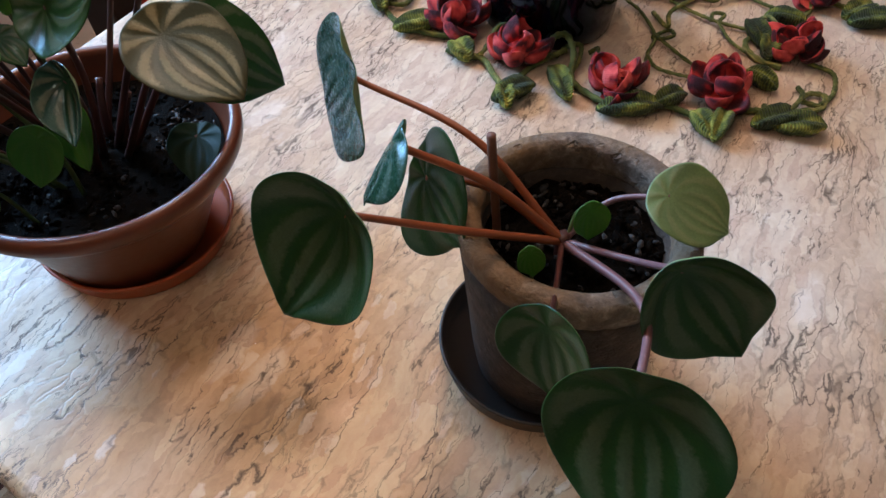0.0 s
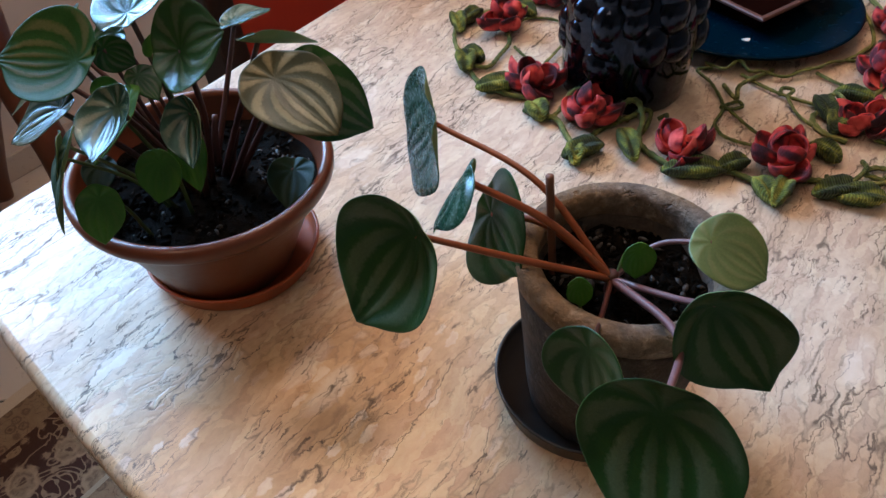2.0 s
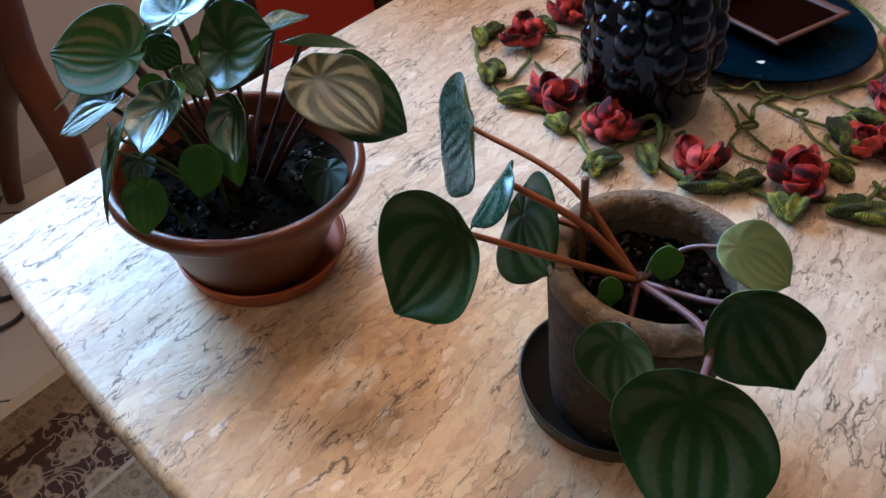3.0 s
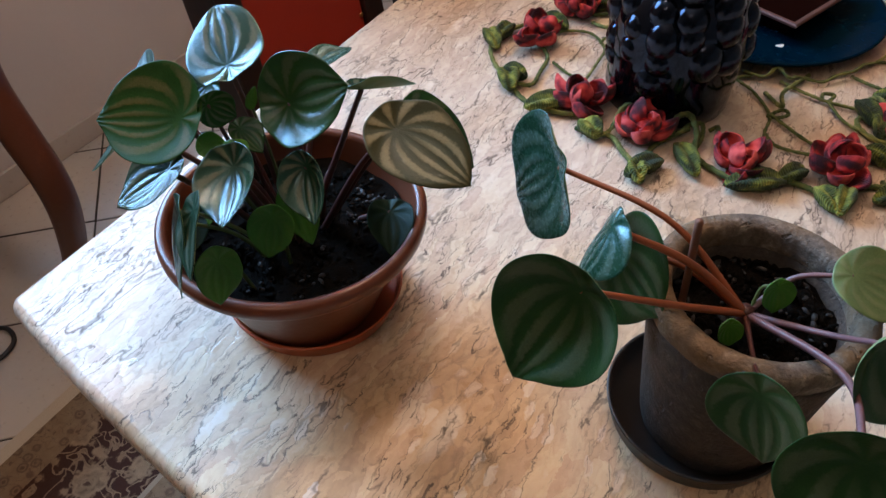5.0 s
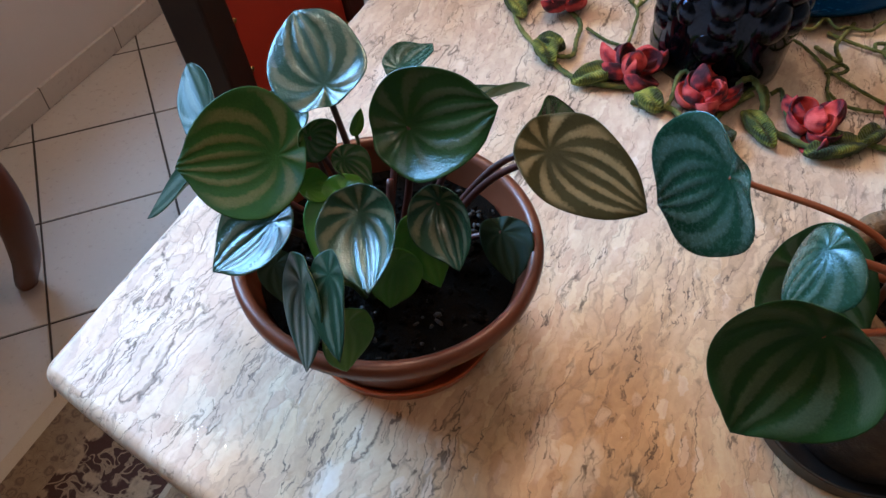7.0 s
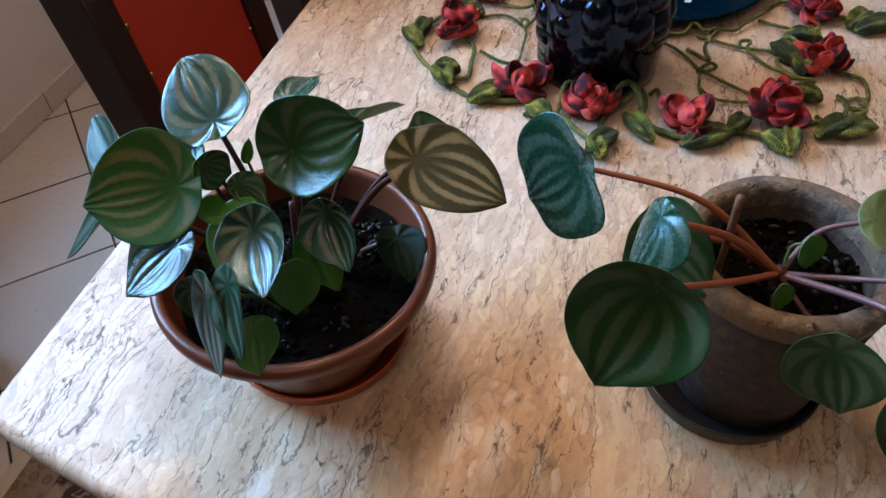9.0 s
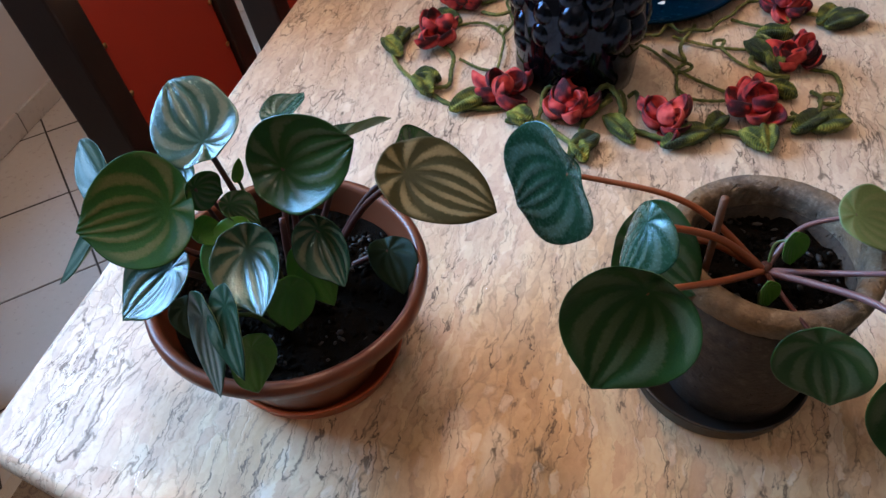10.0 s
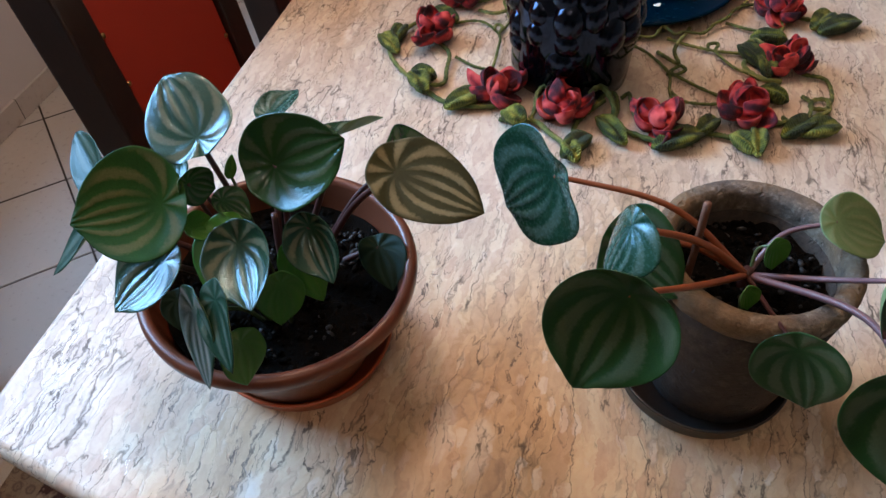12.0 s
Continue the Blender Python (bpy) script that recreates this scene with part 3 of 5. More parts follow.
def table():
    t = thing("dining_table", uv(T_LEN / 2, T_WID / 2, FLOOR_Z), "dining table with a polished beige travertine top", "table")
    bm = bmesh.new()
    rings = []
    for inset, z in ((0.0080, 0.0), (0.0055, -0.0006), (0.0028, -0.0026), (0.0008, -0.0060), (0.0, -0.0105), (0.0, -0.016), (0.0015, -0.020), (0.005, -T_THICK)):
        rings.append([bm.verts.new((p.x, p.y, z)) for p in table_outline(inset)])
    n = len(rings[0])
    for a, b in zip(rings, rings[1:]):
        for k in range(n):
            bm.faces.new((a[k], b[k], b[(k + 1) % n], a[(k + 1) % n]))
    bm.faces.new(rings[0])
    bm.faces.new(rings[-1][::-1])
    bmesh.ops.recalc_face_normals(bm, faces=bm.faces)
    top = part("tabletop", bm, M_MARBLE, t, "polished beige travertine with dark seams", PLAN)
    for p in top.data.polygons:
        p.use_smooth = len(p.vertices) == 4
    part("apron", box(0.16, T_LEN - 0.16, -T_WID + 0.12, -0.12, -0.09, -T_THICK, 0.004), M_DARKWOOD, t, "", PLAN, False)
    for u in (0.26, T_LEN - 0.26):
        for v in (0.2, T_WID - 0.2):
            leg = lathe([(0, FLOOR_Z + 0.007), (0.03, FLOOR_Z + 0.007), (0.034, FLOOR_Z + 0.05), (0.026, -0.45), (0.04, -0.2), (0.04, -0.085), (0, -0.085)], 24)
            part("leg", leg, M_DARKWOOD, t, "", Matrix.Translation(uv(u, v)))


table()


# ---- leaves ----
def half_width(s, blunt):
    s = min(max(s, 0.0), 1.0)
    return math.sqrt(max(0.0, 1 - ((s - 0.42) / 0.42) ** 2)) if s < 0.42 else max(0.0, 1 - ((s - 0.42) / 0.58) ** 2) ** blunt


STALK_AT = 0.26


def blade_edge(L, W, blunt):
    """Angles and radii of the outline round the stalk's foot."""
    pts = []
    for k in range(161):
        s = (1 - math.cos(math.pi * k / 160)) / 2
        pts.append((half_width(s, blunt) / 2 * W, (s - STALK_AT) * L))
    return np.array([math.atan2(x, y) for x, y in pts])[::-1], np.array([math.hypot(x, y) for x, y in pts])[::-1]


def leaf_bm(L, W, cup, droop, quilt, bands, wave, seed, fold=0.0, twist=0.0, blunt=0.72, dish=0.0):
    """A blade with its stalk's foot at the origin, tip along y, face along z, 0.7 mm thick."""
    bm = bmesh.new()
    lay = bm.loops.layers.uv.new("UVMap")
    rnd = random.Random(seed)
    ph = [rnd.uniform(0, 6.28) for _ in range(4)]
    ang, rad = blade_edge(L, W, blunt)
    far = Vector((0, (1.0 - STALK_AT) * L * 1.04))

    def meridian(x, y):
        """0 on the midrib, rising to 1 behind the stalk, along arcs from the stalk to the tip."""
        a, b = Vector((-x, -y)), far - Vector((x, y))
        if a.length < 1e-7 or b.length < 1e-7:
            return 0.0
        return 1 - a.angle(b) / math.pi
    na, nr = 60, 9

    def place(r, th):
        R = float(np.interp(abs(th), ang, rad))
        R *= 1 + wave * 0.25 * math.sin(5 * th + ph[0]) * r
        R *= 1 + 0.085 * math.exp(-(th / 0.11) ** 2) * r
        x, y = r * R * math.sin(th), r * R * math.cos(th)
        k = x / (W / 2)
        yy = y / L
        z = cup * W * (k * k - 0.25) + 0.35 * cup * L * yy * yy * (1 if yy < 0 else 0.3)
        z -= droop * L * max(0.0, yy) ** 2
        z += fold * W * abs(k) + dish * W * r * r
        th0 = meridian(x, y)
        z -= 1.35 * quilt * W * math.cos(2 * math.pi * bands * th0) * r * r * (1.35 - r)
        z += wave * W * 0.5 * r ** 3 * math.sin(4 * th + ph[1]) * 0.5
        z += twist * k * yy * L
        return Vector((x, y, z)), th0
    rs = [0.12, 0.25, 0.4, 0.55, 0.7, 0.82, 0.92, 0.98, 1.0]
    ths = [-math.pi + 2 * math.pi * k / na for k in range(na)]
    tops, unders = [], []
    c0, _ = place(0, 0)
    top0, und0 = bm.verts.new(c0 - Vector((0, 0, 0.02 * W))), bm.verts.new(c0 - Vector((0, 0, 0.02 * W + 0.0007)))
    for r in rs:
        tr, ur = [], []
        for th in ths:
            p, _ = place(r, th)
            p.z -= 0.02 * W * (1 - r * r) ** 2
            lift = 0.0 if r < 1 else 0.00035
            tr.append(bm.verts.new(p - Vector((0, 0, lift))))
            ur.append(bm.verts.new(p - Vector((0, 0, 0.0008 - lift))))
        tops.append(tr)
        unders.append(ur)

    def face(vs, uvs, index):
        f = bm.faces.new(vs)
        f.material_index = index
        f.smooth = True
        for lp, c in zip(f.loops, uvs):
            lp[lay].uv = c

    def tex(j, r):
        th = -math.pi + 2 * math.pi * j / na
        R = float(np.interp(abs(th), ang, rad))
        return (meridian(max(r, 0.02) * R * math.sin(th), max(r, 0.02) * R * math.cos(th)), r)
    for j in range(na):
        n = (j + 1) % na
        face((top0, tops[0][n], tops[0][j]), (tex(j + 0.5, 0), tex(j + 1, rs[0]), tex(j, rs[0])), 0)
        face((und0, unders[0][j], unders[0][n]), (tex(j + 0.5, 0), tex(j, rs[0]), tex(j + 1, rs[0])), 1)
        for i in range(len(rs) - 1):
            q = (tex(j, rs[i]), tex(j + 1, rs[i]), tex(j + 1, rs[i + 1]), tex(j, rs[i + 1]))
            face((tops[i][j], tops[i][n], tops[i + 1][n], tops[i + 1][j]), q, 0)
            face((unders[i][j], unders[i + 1][j], unders[i + 1][n], unders[i][n]), (q[0], q[3], q[2], q[1]), 1)
        face((tops[-1][j], tops[-1][n], unders[-1][n], unders[-1][j]), (tex(j, 1), tex(j + 1, 1), tex(j + 1, 1), tex(j, 1)), 0)
    return bm


_leaf_seed = [0]


def leaf(plant, base, tip, facing, width, skin, cup=0.15, droop=0.0, quilt=0.012, wave=0.06, stalk=None, foot=None, bend=None, thick=0.0022, label="", bands=4, fold=0.0, twist=0.0, blunt=0.72, dish=0.0):
    """One blade from base to tip, with its stalk from the foot by way of bend."""
    base, tip, n = Vector(base), Vector(tip), Vector(facing)
    along = (tip - base).normalized()
    n = (n - along * n.dot(along)).normalized()
    side = along.cross(n)
    L = (tip - base).length
    at = base + along * L * STALK_AT
    m = Matrix((( side.x, along.x, n.x, at.x), (side.y, along.y, n.y, at.y), (side.z, along.z, n.z, at.z), (0, 0, 0, 1)))
    _leaf_seed[0] += 1
    ob = part("leaf", leaf_bm(L, width, cup, droop, quilt, bands, wave, _leaf_seed[0], fold, twist, blunt, dish), (skin, M_UNDER), plant, label, m)
    if stalk:
        end = at - n * (0.02 * width + 0.25 * cup * width + 0.0006)
        foot = Vector(foot)
        mid = Vector(bend) if bend else (foot + end) / 2 + Vector((0, 0, 0.006)) - n * 0.006
        part("stalk", tube((foot, mid, end), lambda x: thick * (1.15 - 0.35 * x), 18, 8), stalk, plant)
    return ob


# ---- bowl pot and its plant ----
BOWL = Vector((-0.1954, 0.3809, 0.0))
BOWL_SAUCER = Vector((-0.1913, 0.3875, 0.0))


def soil_chips(count, radius, z, seed, size=(0.001, 0.0035), reach=0.96):
    """Loose crumbs, chips and grit on a pot's soil."""
    rnd = random.Random(seed)
    bm = bmesh.new()
    for _ in range(count):
        a, r = rnd.uniform(0, 6.283), radius * reach * math.sqrt(rnd.random())
        s = rnd.uniform(*size)
        made = bmesh.ops.create_icosphere(bm, subdivisions=1, radius=1.0)
        m = pose(r * math.cos(a), r * math.sin(a), z + 0.003 * noise.noise(Vector((r * 60 * math.cos(a), r * 60 * math.sin(a), seed))), rnd.uniform(-30, 30), rnd.uniform(-30, 30), rnd.uniform(0, 360))
        k = Vector((s * rnd.uniform(0.8, 2.2), s * rnd.uniform(0.6, 1.1), s * rnd.uniform(0.35, 0.8)))
        for v in made["verts"]:
            v.co = m @ Vector((v.co.x * k.x * rnd.uniform(0.8, 1.2), v.co.y * k.y, v.co.z * k.z))
    return bm


def soil_disc(radius, z, seed, lumps=0.004):
    bm = bmesh.new()
    rings = []
    for i in range(16):
        r = radius * (i + 1) / 16
        rings.append([])
        for k in range(48):
            a = 2 * math.pi * k / 48
            x, y = r * math.cos(a), r * math.sin(a)
            rings[-1].append(bm.verts.new((x, y, z + lumps * noise.fractal(Vector((x * 70 + seed, y * 70, seed)), 0.7, 2.0, 4))))
    c = bm.verts.new((0, 0, z))
    for k in range(48):
        bm.faces.new((c, rings[0][k], rings[0][(k + 1) % 48]))
        for a, b in zip(rings, rings[1:]):
            bm.faces.new((a[k], b[k], b[(k + 1) % 48], a[(k + 1) % 48]))
    return bm


def bowl_pot():
    m = Matrix.Translation(BOWL)
    saucer = part("saucer", lathe([(0, 0.0), (0.0600, 0.0), (0.0635, 0.002), (0.0678, 0.0150), (0.0690, 0.0168), (0.0688, 0.0180), (0.0672, 0.0182), (0.0660, 0.0168), (0.0622, 0.0045), (0, 0.0035)], 72), M_SAUCER_ORANGE, None, "", Matrix.Translation(BOWL_SAUCER))
    tagged(saucer, "orange plastic saucer under the brown bowl pot", "saucer")
    pot = thing("flower_pot", BOWL + Vector((0, 0, 0.0035)), "wide brown plastic bowl pot standing in an orange saucer", "flower pot")
    body = [(0, 0.0045), (0.0485, 0.0045), (0.0520, 0.006), (0.0550, 0.012), (0.0625, 0.032), (0.0720, 0.056), (0.0805, 0.0755), (0.0850, 0.0852), (0.0895, 0.0862), (0.0932, 0.0882), (0.0950, 0.0915), (0.0954, 0.0960), (0.0946, 0.0992),
            (0.0926, 0.1010), (0.0898, 0.1014), (0.0876, 0.1002), (0.0864, 0.0970), (0.0850, 0.090), (0.082, 0.08), (0.073, 0.06), (0, 0.058)]
    part("body", lathe(body, 96), M_POT_BROWN, pot, "", m)
    part("soil", soil_disc(0.0805, 0.0795, 3, 0.005), M_SOIL, pot, "dark damp potting soil", m)
    tagged(part("loose_soil", soil_chips(520, 0.078, 0.081, 5, (0.0008, 0.0028)), M_SOIL, pot, "dark soil crumbs", m), kind="stuff")
    tagged(part("bark_litter", soil_chips(60, 0.078, 0.0812, 6, (0.0008, 0.0022)), M_CHIP, pot, "brown bark chips", m), kind="stuff")
    grit = soil_chips(34, 0.024, 0.0820, 7, (0.0008, 0.0024))
    tagged(part("grit", grit, M_PERLITE, pot, "grey grit", m @ Matrix.Translation((0.048, 0.028, 0.0))), kind="stuff")


bowl_pot()


def bowl_plant():
    p = thing("peperomia_plant", BOWL + Vector((0, 0, 0.08)), "bushy peperomia with glossy silver-striped leaves in the brown pot", "plant")

    def foot(x, y):
        return (BOWL.x + x, BOWL.y + y, 0.080)
    D = M_STALK_DARK
    leaf(p, (-0.2299, 0.3596, 0.1936), (-0.2893, 0.3518, 0.1914), (-0.174, -0.447, 0.877), 0.0699, M_LEAF_BROAD, 0.048, 0.029, quilt=0.012, stalk=D, foot=foot(-0.01, -0.005), label="large rounded leaf with broad olive stripes", blunt=0.527, dish=0.07)
    leaf(p, (-0.2159, 0.378, 0.2024), (-0.2356, 0.4286, 0.2244), (-0.106, -0.615, 0.781), 0.052, M_LEAF_SILVER, -0.108, 0.108, quilt=0.035, wave=0.08, stalk=D, foot=foot(-0.005, 0.005), label="heart-shaped puckered silver leaf", blunt=0.42, dish=0.092)
    leaf(p, (-0.1928, 0.3732, 0.1902), (-0.1414, 0.3501, 0.2228), (-0.106, -0.786, 0.609), 0.055, M_LEAF, 0.005, 0.213, quilt=0.016, wave=0.05, stalk=D, foot=foot(0.005, 0.0), label="large deep green leaf with a pointed tip", blunt=0.44, dish=0.17)
    leaf(p, (-0.1251, 0.3546, 0.2033), (-0.0706, 0.3192, 0.1865), (0.263, -0.374, 0.889), 0.0537, M_LEAF_WM, 0.015, 0.108, quilt=0.012, stalk=D, foot=foot(0.02, 0.0), label="watermelon-striped brown and cream leaf", blunt=0.498, bend=(-0.14, 0.372, 0.15), dish=0.05)
    leaf(p, (-0.1163, 0.369, 0.1921), (-0.0696, 0.393, 0.1354), (0.589, -0.546, 0.596), 0.0574, M_LEAF, -0.101, 0.021, quilt=0.01, stalk=D, foot=foot(0.022, 0.008), bend=(-0.135, 0.388, 0.145), dish=0.0, blunt=0.72)
    # teal skin here carries the sky's blue sheen as colour
    leaf(p, (-0.1905, 0.4503, 0.1698), (-0.1638, 0.4787, 0.1711), (-0.17, -0.093, 0.981), 0.0266, M_LEAF_TEAL, 0.199, -0.011, quilt=0.02, wave=0.1, stalk=D, foot=foot(0.0, 0.02), label="narrow folded leaf, blue sky sheen in its teal colour", dish=-0.004, blunt=0.731)
    leaf(p, (-0.151, 0.3906, 0.1963), (-0.1122, 0.4221, 0.1799), (-0.397, 0.26, 0.88), 0.0294, M_LEAF_SILVER, 0.215, 0.01, quilt=0.015, wave=0.06, stalk=D, foot=foot(0.01, 0.01), dish=0.007, blunt=0.728)
    leaf(p, (-0.2841, 0.3919, 0.1718), (-0.329, 0.3822, 0.1269), (-0.683, -0.055, 0.728), 0.026, M_LEAF_NARROW, 0.15, -0.049, quilt=0.015, wave=0.06, stalk=D, foot=foot(-0.02, 0.012), label="drooping silvery leaf", dish=-0.0, blunt=0.72)
    leaf(p, (-0.2898, 0.4037, 0.1647), (-0.313, 0.4661, 0.1673), (-0.634, -0.247, 0.732), 0.0306, M_LEAF_NARROW, 0.168, -0.0, quilt=0.015, wave=0.06, stalk=D, foot=foot(-0.02, 0.014), label="small silvery upright leaf", blunt=0.538, dish=0.002)
    leaf(p, (-0.2392, 0.3354, 0.1799), (-0.2771, 0.3154, 0.1575), (-0.499, -0.323, 0.804), 0.0456, M_LEAF_SILVER, 0.066, 0.002, quilt=0.02, stalk=D, foot=foot(-0.015, -0.01), fold=0.05, label="shiny leaf folded along its midrib", dish=0.003, blunt=0.711)
    leaf(p, (-0.2081, 0.3344, 0.1909), (-0.1964, 0.2913, 0.1661), (-0.298, -0.376, 0.877), 0.0397, M_LEAF_SILVER, 0.14, -0.346, quilt=0.024, stalk=D, foot=foot(-0.004, -0.012), label="cupped silver-striped leaf", dish=0.13, blunt=0.714)
    leaf(p, (-0.1703, 0.3417, 0.1836), (-0.1547, 0.3191, 0.152), (-0.436, -0.498, 0.75), 0.0322, M_LEAF_SILVER, 0.2, -0.271, quilt=0.024, stalk=D, foot=foot(0.004, -0.012), label="small cupped green leaf", dish=0.17, blunt=0.72)
    leaf(p, (-0.2194, 0.3003, 0.1857), (-0.2168, 0.2577, 0.1636), (-0.67, -0.616, 0.414), 0.0286, M_LEAF_NARROW, 0.1, 0.099, quilt=0.01, stalk=M_STALK_GREEN, foot=foot(-0.01, -0.03), thick=0.0014, label="long narrow hanging leaf", dish=0.006, blunt=0.717)
    leaf(p, (-0.2314, 0.3033, 0.1788), (-0.2379, 0.2757, 0.1259), (-0.86, -0.378, 0.343), 0.0466, M_LEAF_NARROW, -0.014, 0.083, quilt=0.01, stalk=M_STALK_GREEN, foot=foot(-0.014, -0.03), thick=0.0014, label="long narrow hanging leaf", dish=0.007, blunt=0.717)
    leaf(p, (-0.212, 0.292, 0.150), (-0.216, 0.283, 0.110), (0.45, -0.86, 0.15), 0.028, M_LEAF_YOUNG, 0.06, stalk=M_STALK_GREEN, foot=foot(-0.015, -0.06), thick=0.0012, label="small plain green leaf")
    leaf(p, (-0.212, 0.358, 0.178), (-0.222, 0.312, 0.152), (-0.40, -0.45, 0.80), 0.037, M_LEAF_YOUNG, 0.12, stalk=D, foot=foot(-0.006, -0.006), label="olive green leaf")
    leaf(p, (-0.187, 0.327, 0.152), (-0.193, 0.316, 0.118), (0.15, -0.92, 0.28), 0.029, M_LEAF_YOUNG, 0.08, stalk=M_STALK_GREEN, foot=foot(0.004, -0.035), thick=0.0014, label="small plain green leaf")
    leaf(p, (-0.180, 0.346, 0.158), (-0.167, 0.324, 0.126), (-0.20, -0.78, 0.55), 0.029, M_LEAF_YOUNG, 0.08, stalk=D, foot=foot(0.006, -0.014), label="olive green leaf")
    leaf(p, (-0.127, 0.391, 0.105), (-0.121, 0.350, 0.096), (0.10, -0.20, 0.97), 0.033, M_LEAF_DARK, 0.22, 0.15, 0.03, 0.12, D, foot(0.045, 0.012), label="dark wilted leaf lying on the soil")
    leaf(p, (-0.232, 0.362, 0.201), (-0.217, 0.375, 0.181), (0.60, -0.74, 0.20), 0.024, M_LEAF, 0.15, stalk=D, foot=foot(-0.012, 0.0), thick=0.0016)
    leaf(p, (-0.218, 0.372, 0.181), (-0.200, 0.362, 0.166), (0.54, -0.30, 0.81), 0.023, M_LEAF, 0.18, stalk=D, foot=foot(-0.006, 0.002), thick=0.0016)
    leaf(p, (-0.235, 0.348, 0.178), (-0.219, 0.360, 0.168), (0.50, -0.34, 0.75), 0.019, M_LEAF_YOUNG, 0.15, stalk=M_STALK_GREEN, foot=foot(-0.012, -0.006), thick=0.0014)
    leaf(p, (-0.238, 0.405, 0.190), (-0.255, 0.392, 0.176), (-0.30, -0.60, 0.70), 0.030, M_LEAF, 0.10, stalk=D, foot=foot(-0.012, 0.012), thick=0.0016)
    leaf(p, (-0.208, 0.376, 0.186), (-0.203, 0.380, 0.200), (0.20, -0.85, 0.30), 0.007, M_LEAF_YOUNG, 0.25, stalk=M_STALK_GREEN, foot=foot(-0.004, 0.004), thick=0.0012, label="small unopened leaf")
    leaf(p, (-0.262, 0.368, 0.108), (-0.255, 0.340, 0.096), (0.25, -0.45, 0.85), 0.024, M_LEAF_DARK, 0.15, stalk=D, foot=foot(-0.05, -0.005), thick=0.0012, label="dark wilted leaf lying on the soil")
    # thick leafless stem stubs in the crown
    rnd = random.Random(4)
    for k in range(3):
        a = rnd.uniform(0, 6.28)
        f = foot(0.02 * math.cos(a), 0.02 * math.sin(a))
        part("stem", tube((f, (f[0] + 0.004 * math.cos(a), f[1] + 0.004 * math.sin(a), 0.1), (f[0] + 0.012 * math.cos(a), f[1] + 0.012 * math.sin(a), 0.118)), lambda x: 0.0034 - 0.0012 * x, 10, 8), D, p)


bowl_plant()

# ---- concrete pot and its plant ----
POT = Vector((0.1014, 0.2948, 0.0))
POT_SAUCER = Vector((0.0935, 0.2985, 0.0))


def concrete_pot():
    m = Matrix.Translation(POT)
    saucer = part("saucer", lathe([(0, 0.0), (0.0560, 0.0), (0.0590, 0.002), (0.0622, 0.0160), (0.0634, 0.0178), (0.0630, 0.0190), (0.0616, 0.0190), (0.0606, 0.0175), (0.0578, 0.0045), (0, 0.004)], 72), M_SAUCER_BLACK, None, "", Matrix.Translation(POT_SAUCER))
    tagged(saucer, "dark plastic saucer under the concrete pot", "saucer")
    pot = thing("flower_pot", POT + Vector((0, 0, 0.004)), "round concrete pot with a worn ochre rim in a dark saucer", "flower pot")
    prof = [(0, 0.0045), (0.0440, 0.0045), (0.0470, 0.007), (0.0500, 0.025), (0.0545, 0.060), (0.0585, 0.095), (0.0612, 0.1165), (0.0600, 0.1195), (0.0500, 0.1195), (0.0480, 0.105), (0.046, 0.08), (0, 0.078)]
    part("body", lathe(prof, 128, 0.012, 2.0), M_CONCRETE_SHADED, pot, "concrete wall with shade in its dark colour", m)
    lip = [(0.0502, 0.1200), (0.0608, 0.1200), (0.0622, 0.1215), (0.0633, 0.1285), (0.0637, 0.1325), (0.0628, 0.1352), (0.0606, 0.1372), (0.0570, 0.1378), (0.0535, 0.1372), (0.0508, 0.1352), (0.0498, 0.1310), (0.0496, 0.1240), (0.0502, 0.1200)]
    part("rim", lathe(lip, 160, 0.020, 2.0), M_CONCRETE_LIT_RIM, pot, "worn rim stained ochre, painted lighter for top light", m)
    part("soil", soil_disc(0.0490, 0.110, 9, 0.006), M_SOIL, pot, "dark gritty potting soil", m)
    tagged(part("loose_soil", soil_chips(380, 0.048, 0.112, 15, (0.0008, 0.0026)), M_SOIL, pot, "dark soil crumbs", m), kind="stuff")
    tagged(part("bark_litter", soil_chips(60, 0.048, 0.1125, 16, (0.0008, 0.0028)), M_CHIP, pot, "brown bark chips", m), kind="stuff")
    tagged(part("grit", soil_chips(26, 0.047, 0.113, 17, (0.0008, 0.0024)), M_PERLITE, pot, "grey grit", m), kind="stuff")


concrete_pot()


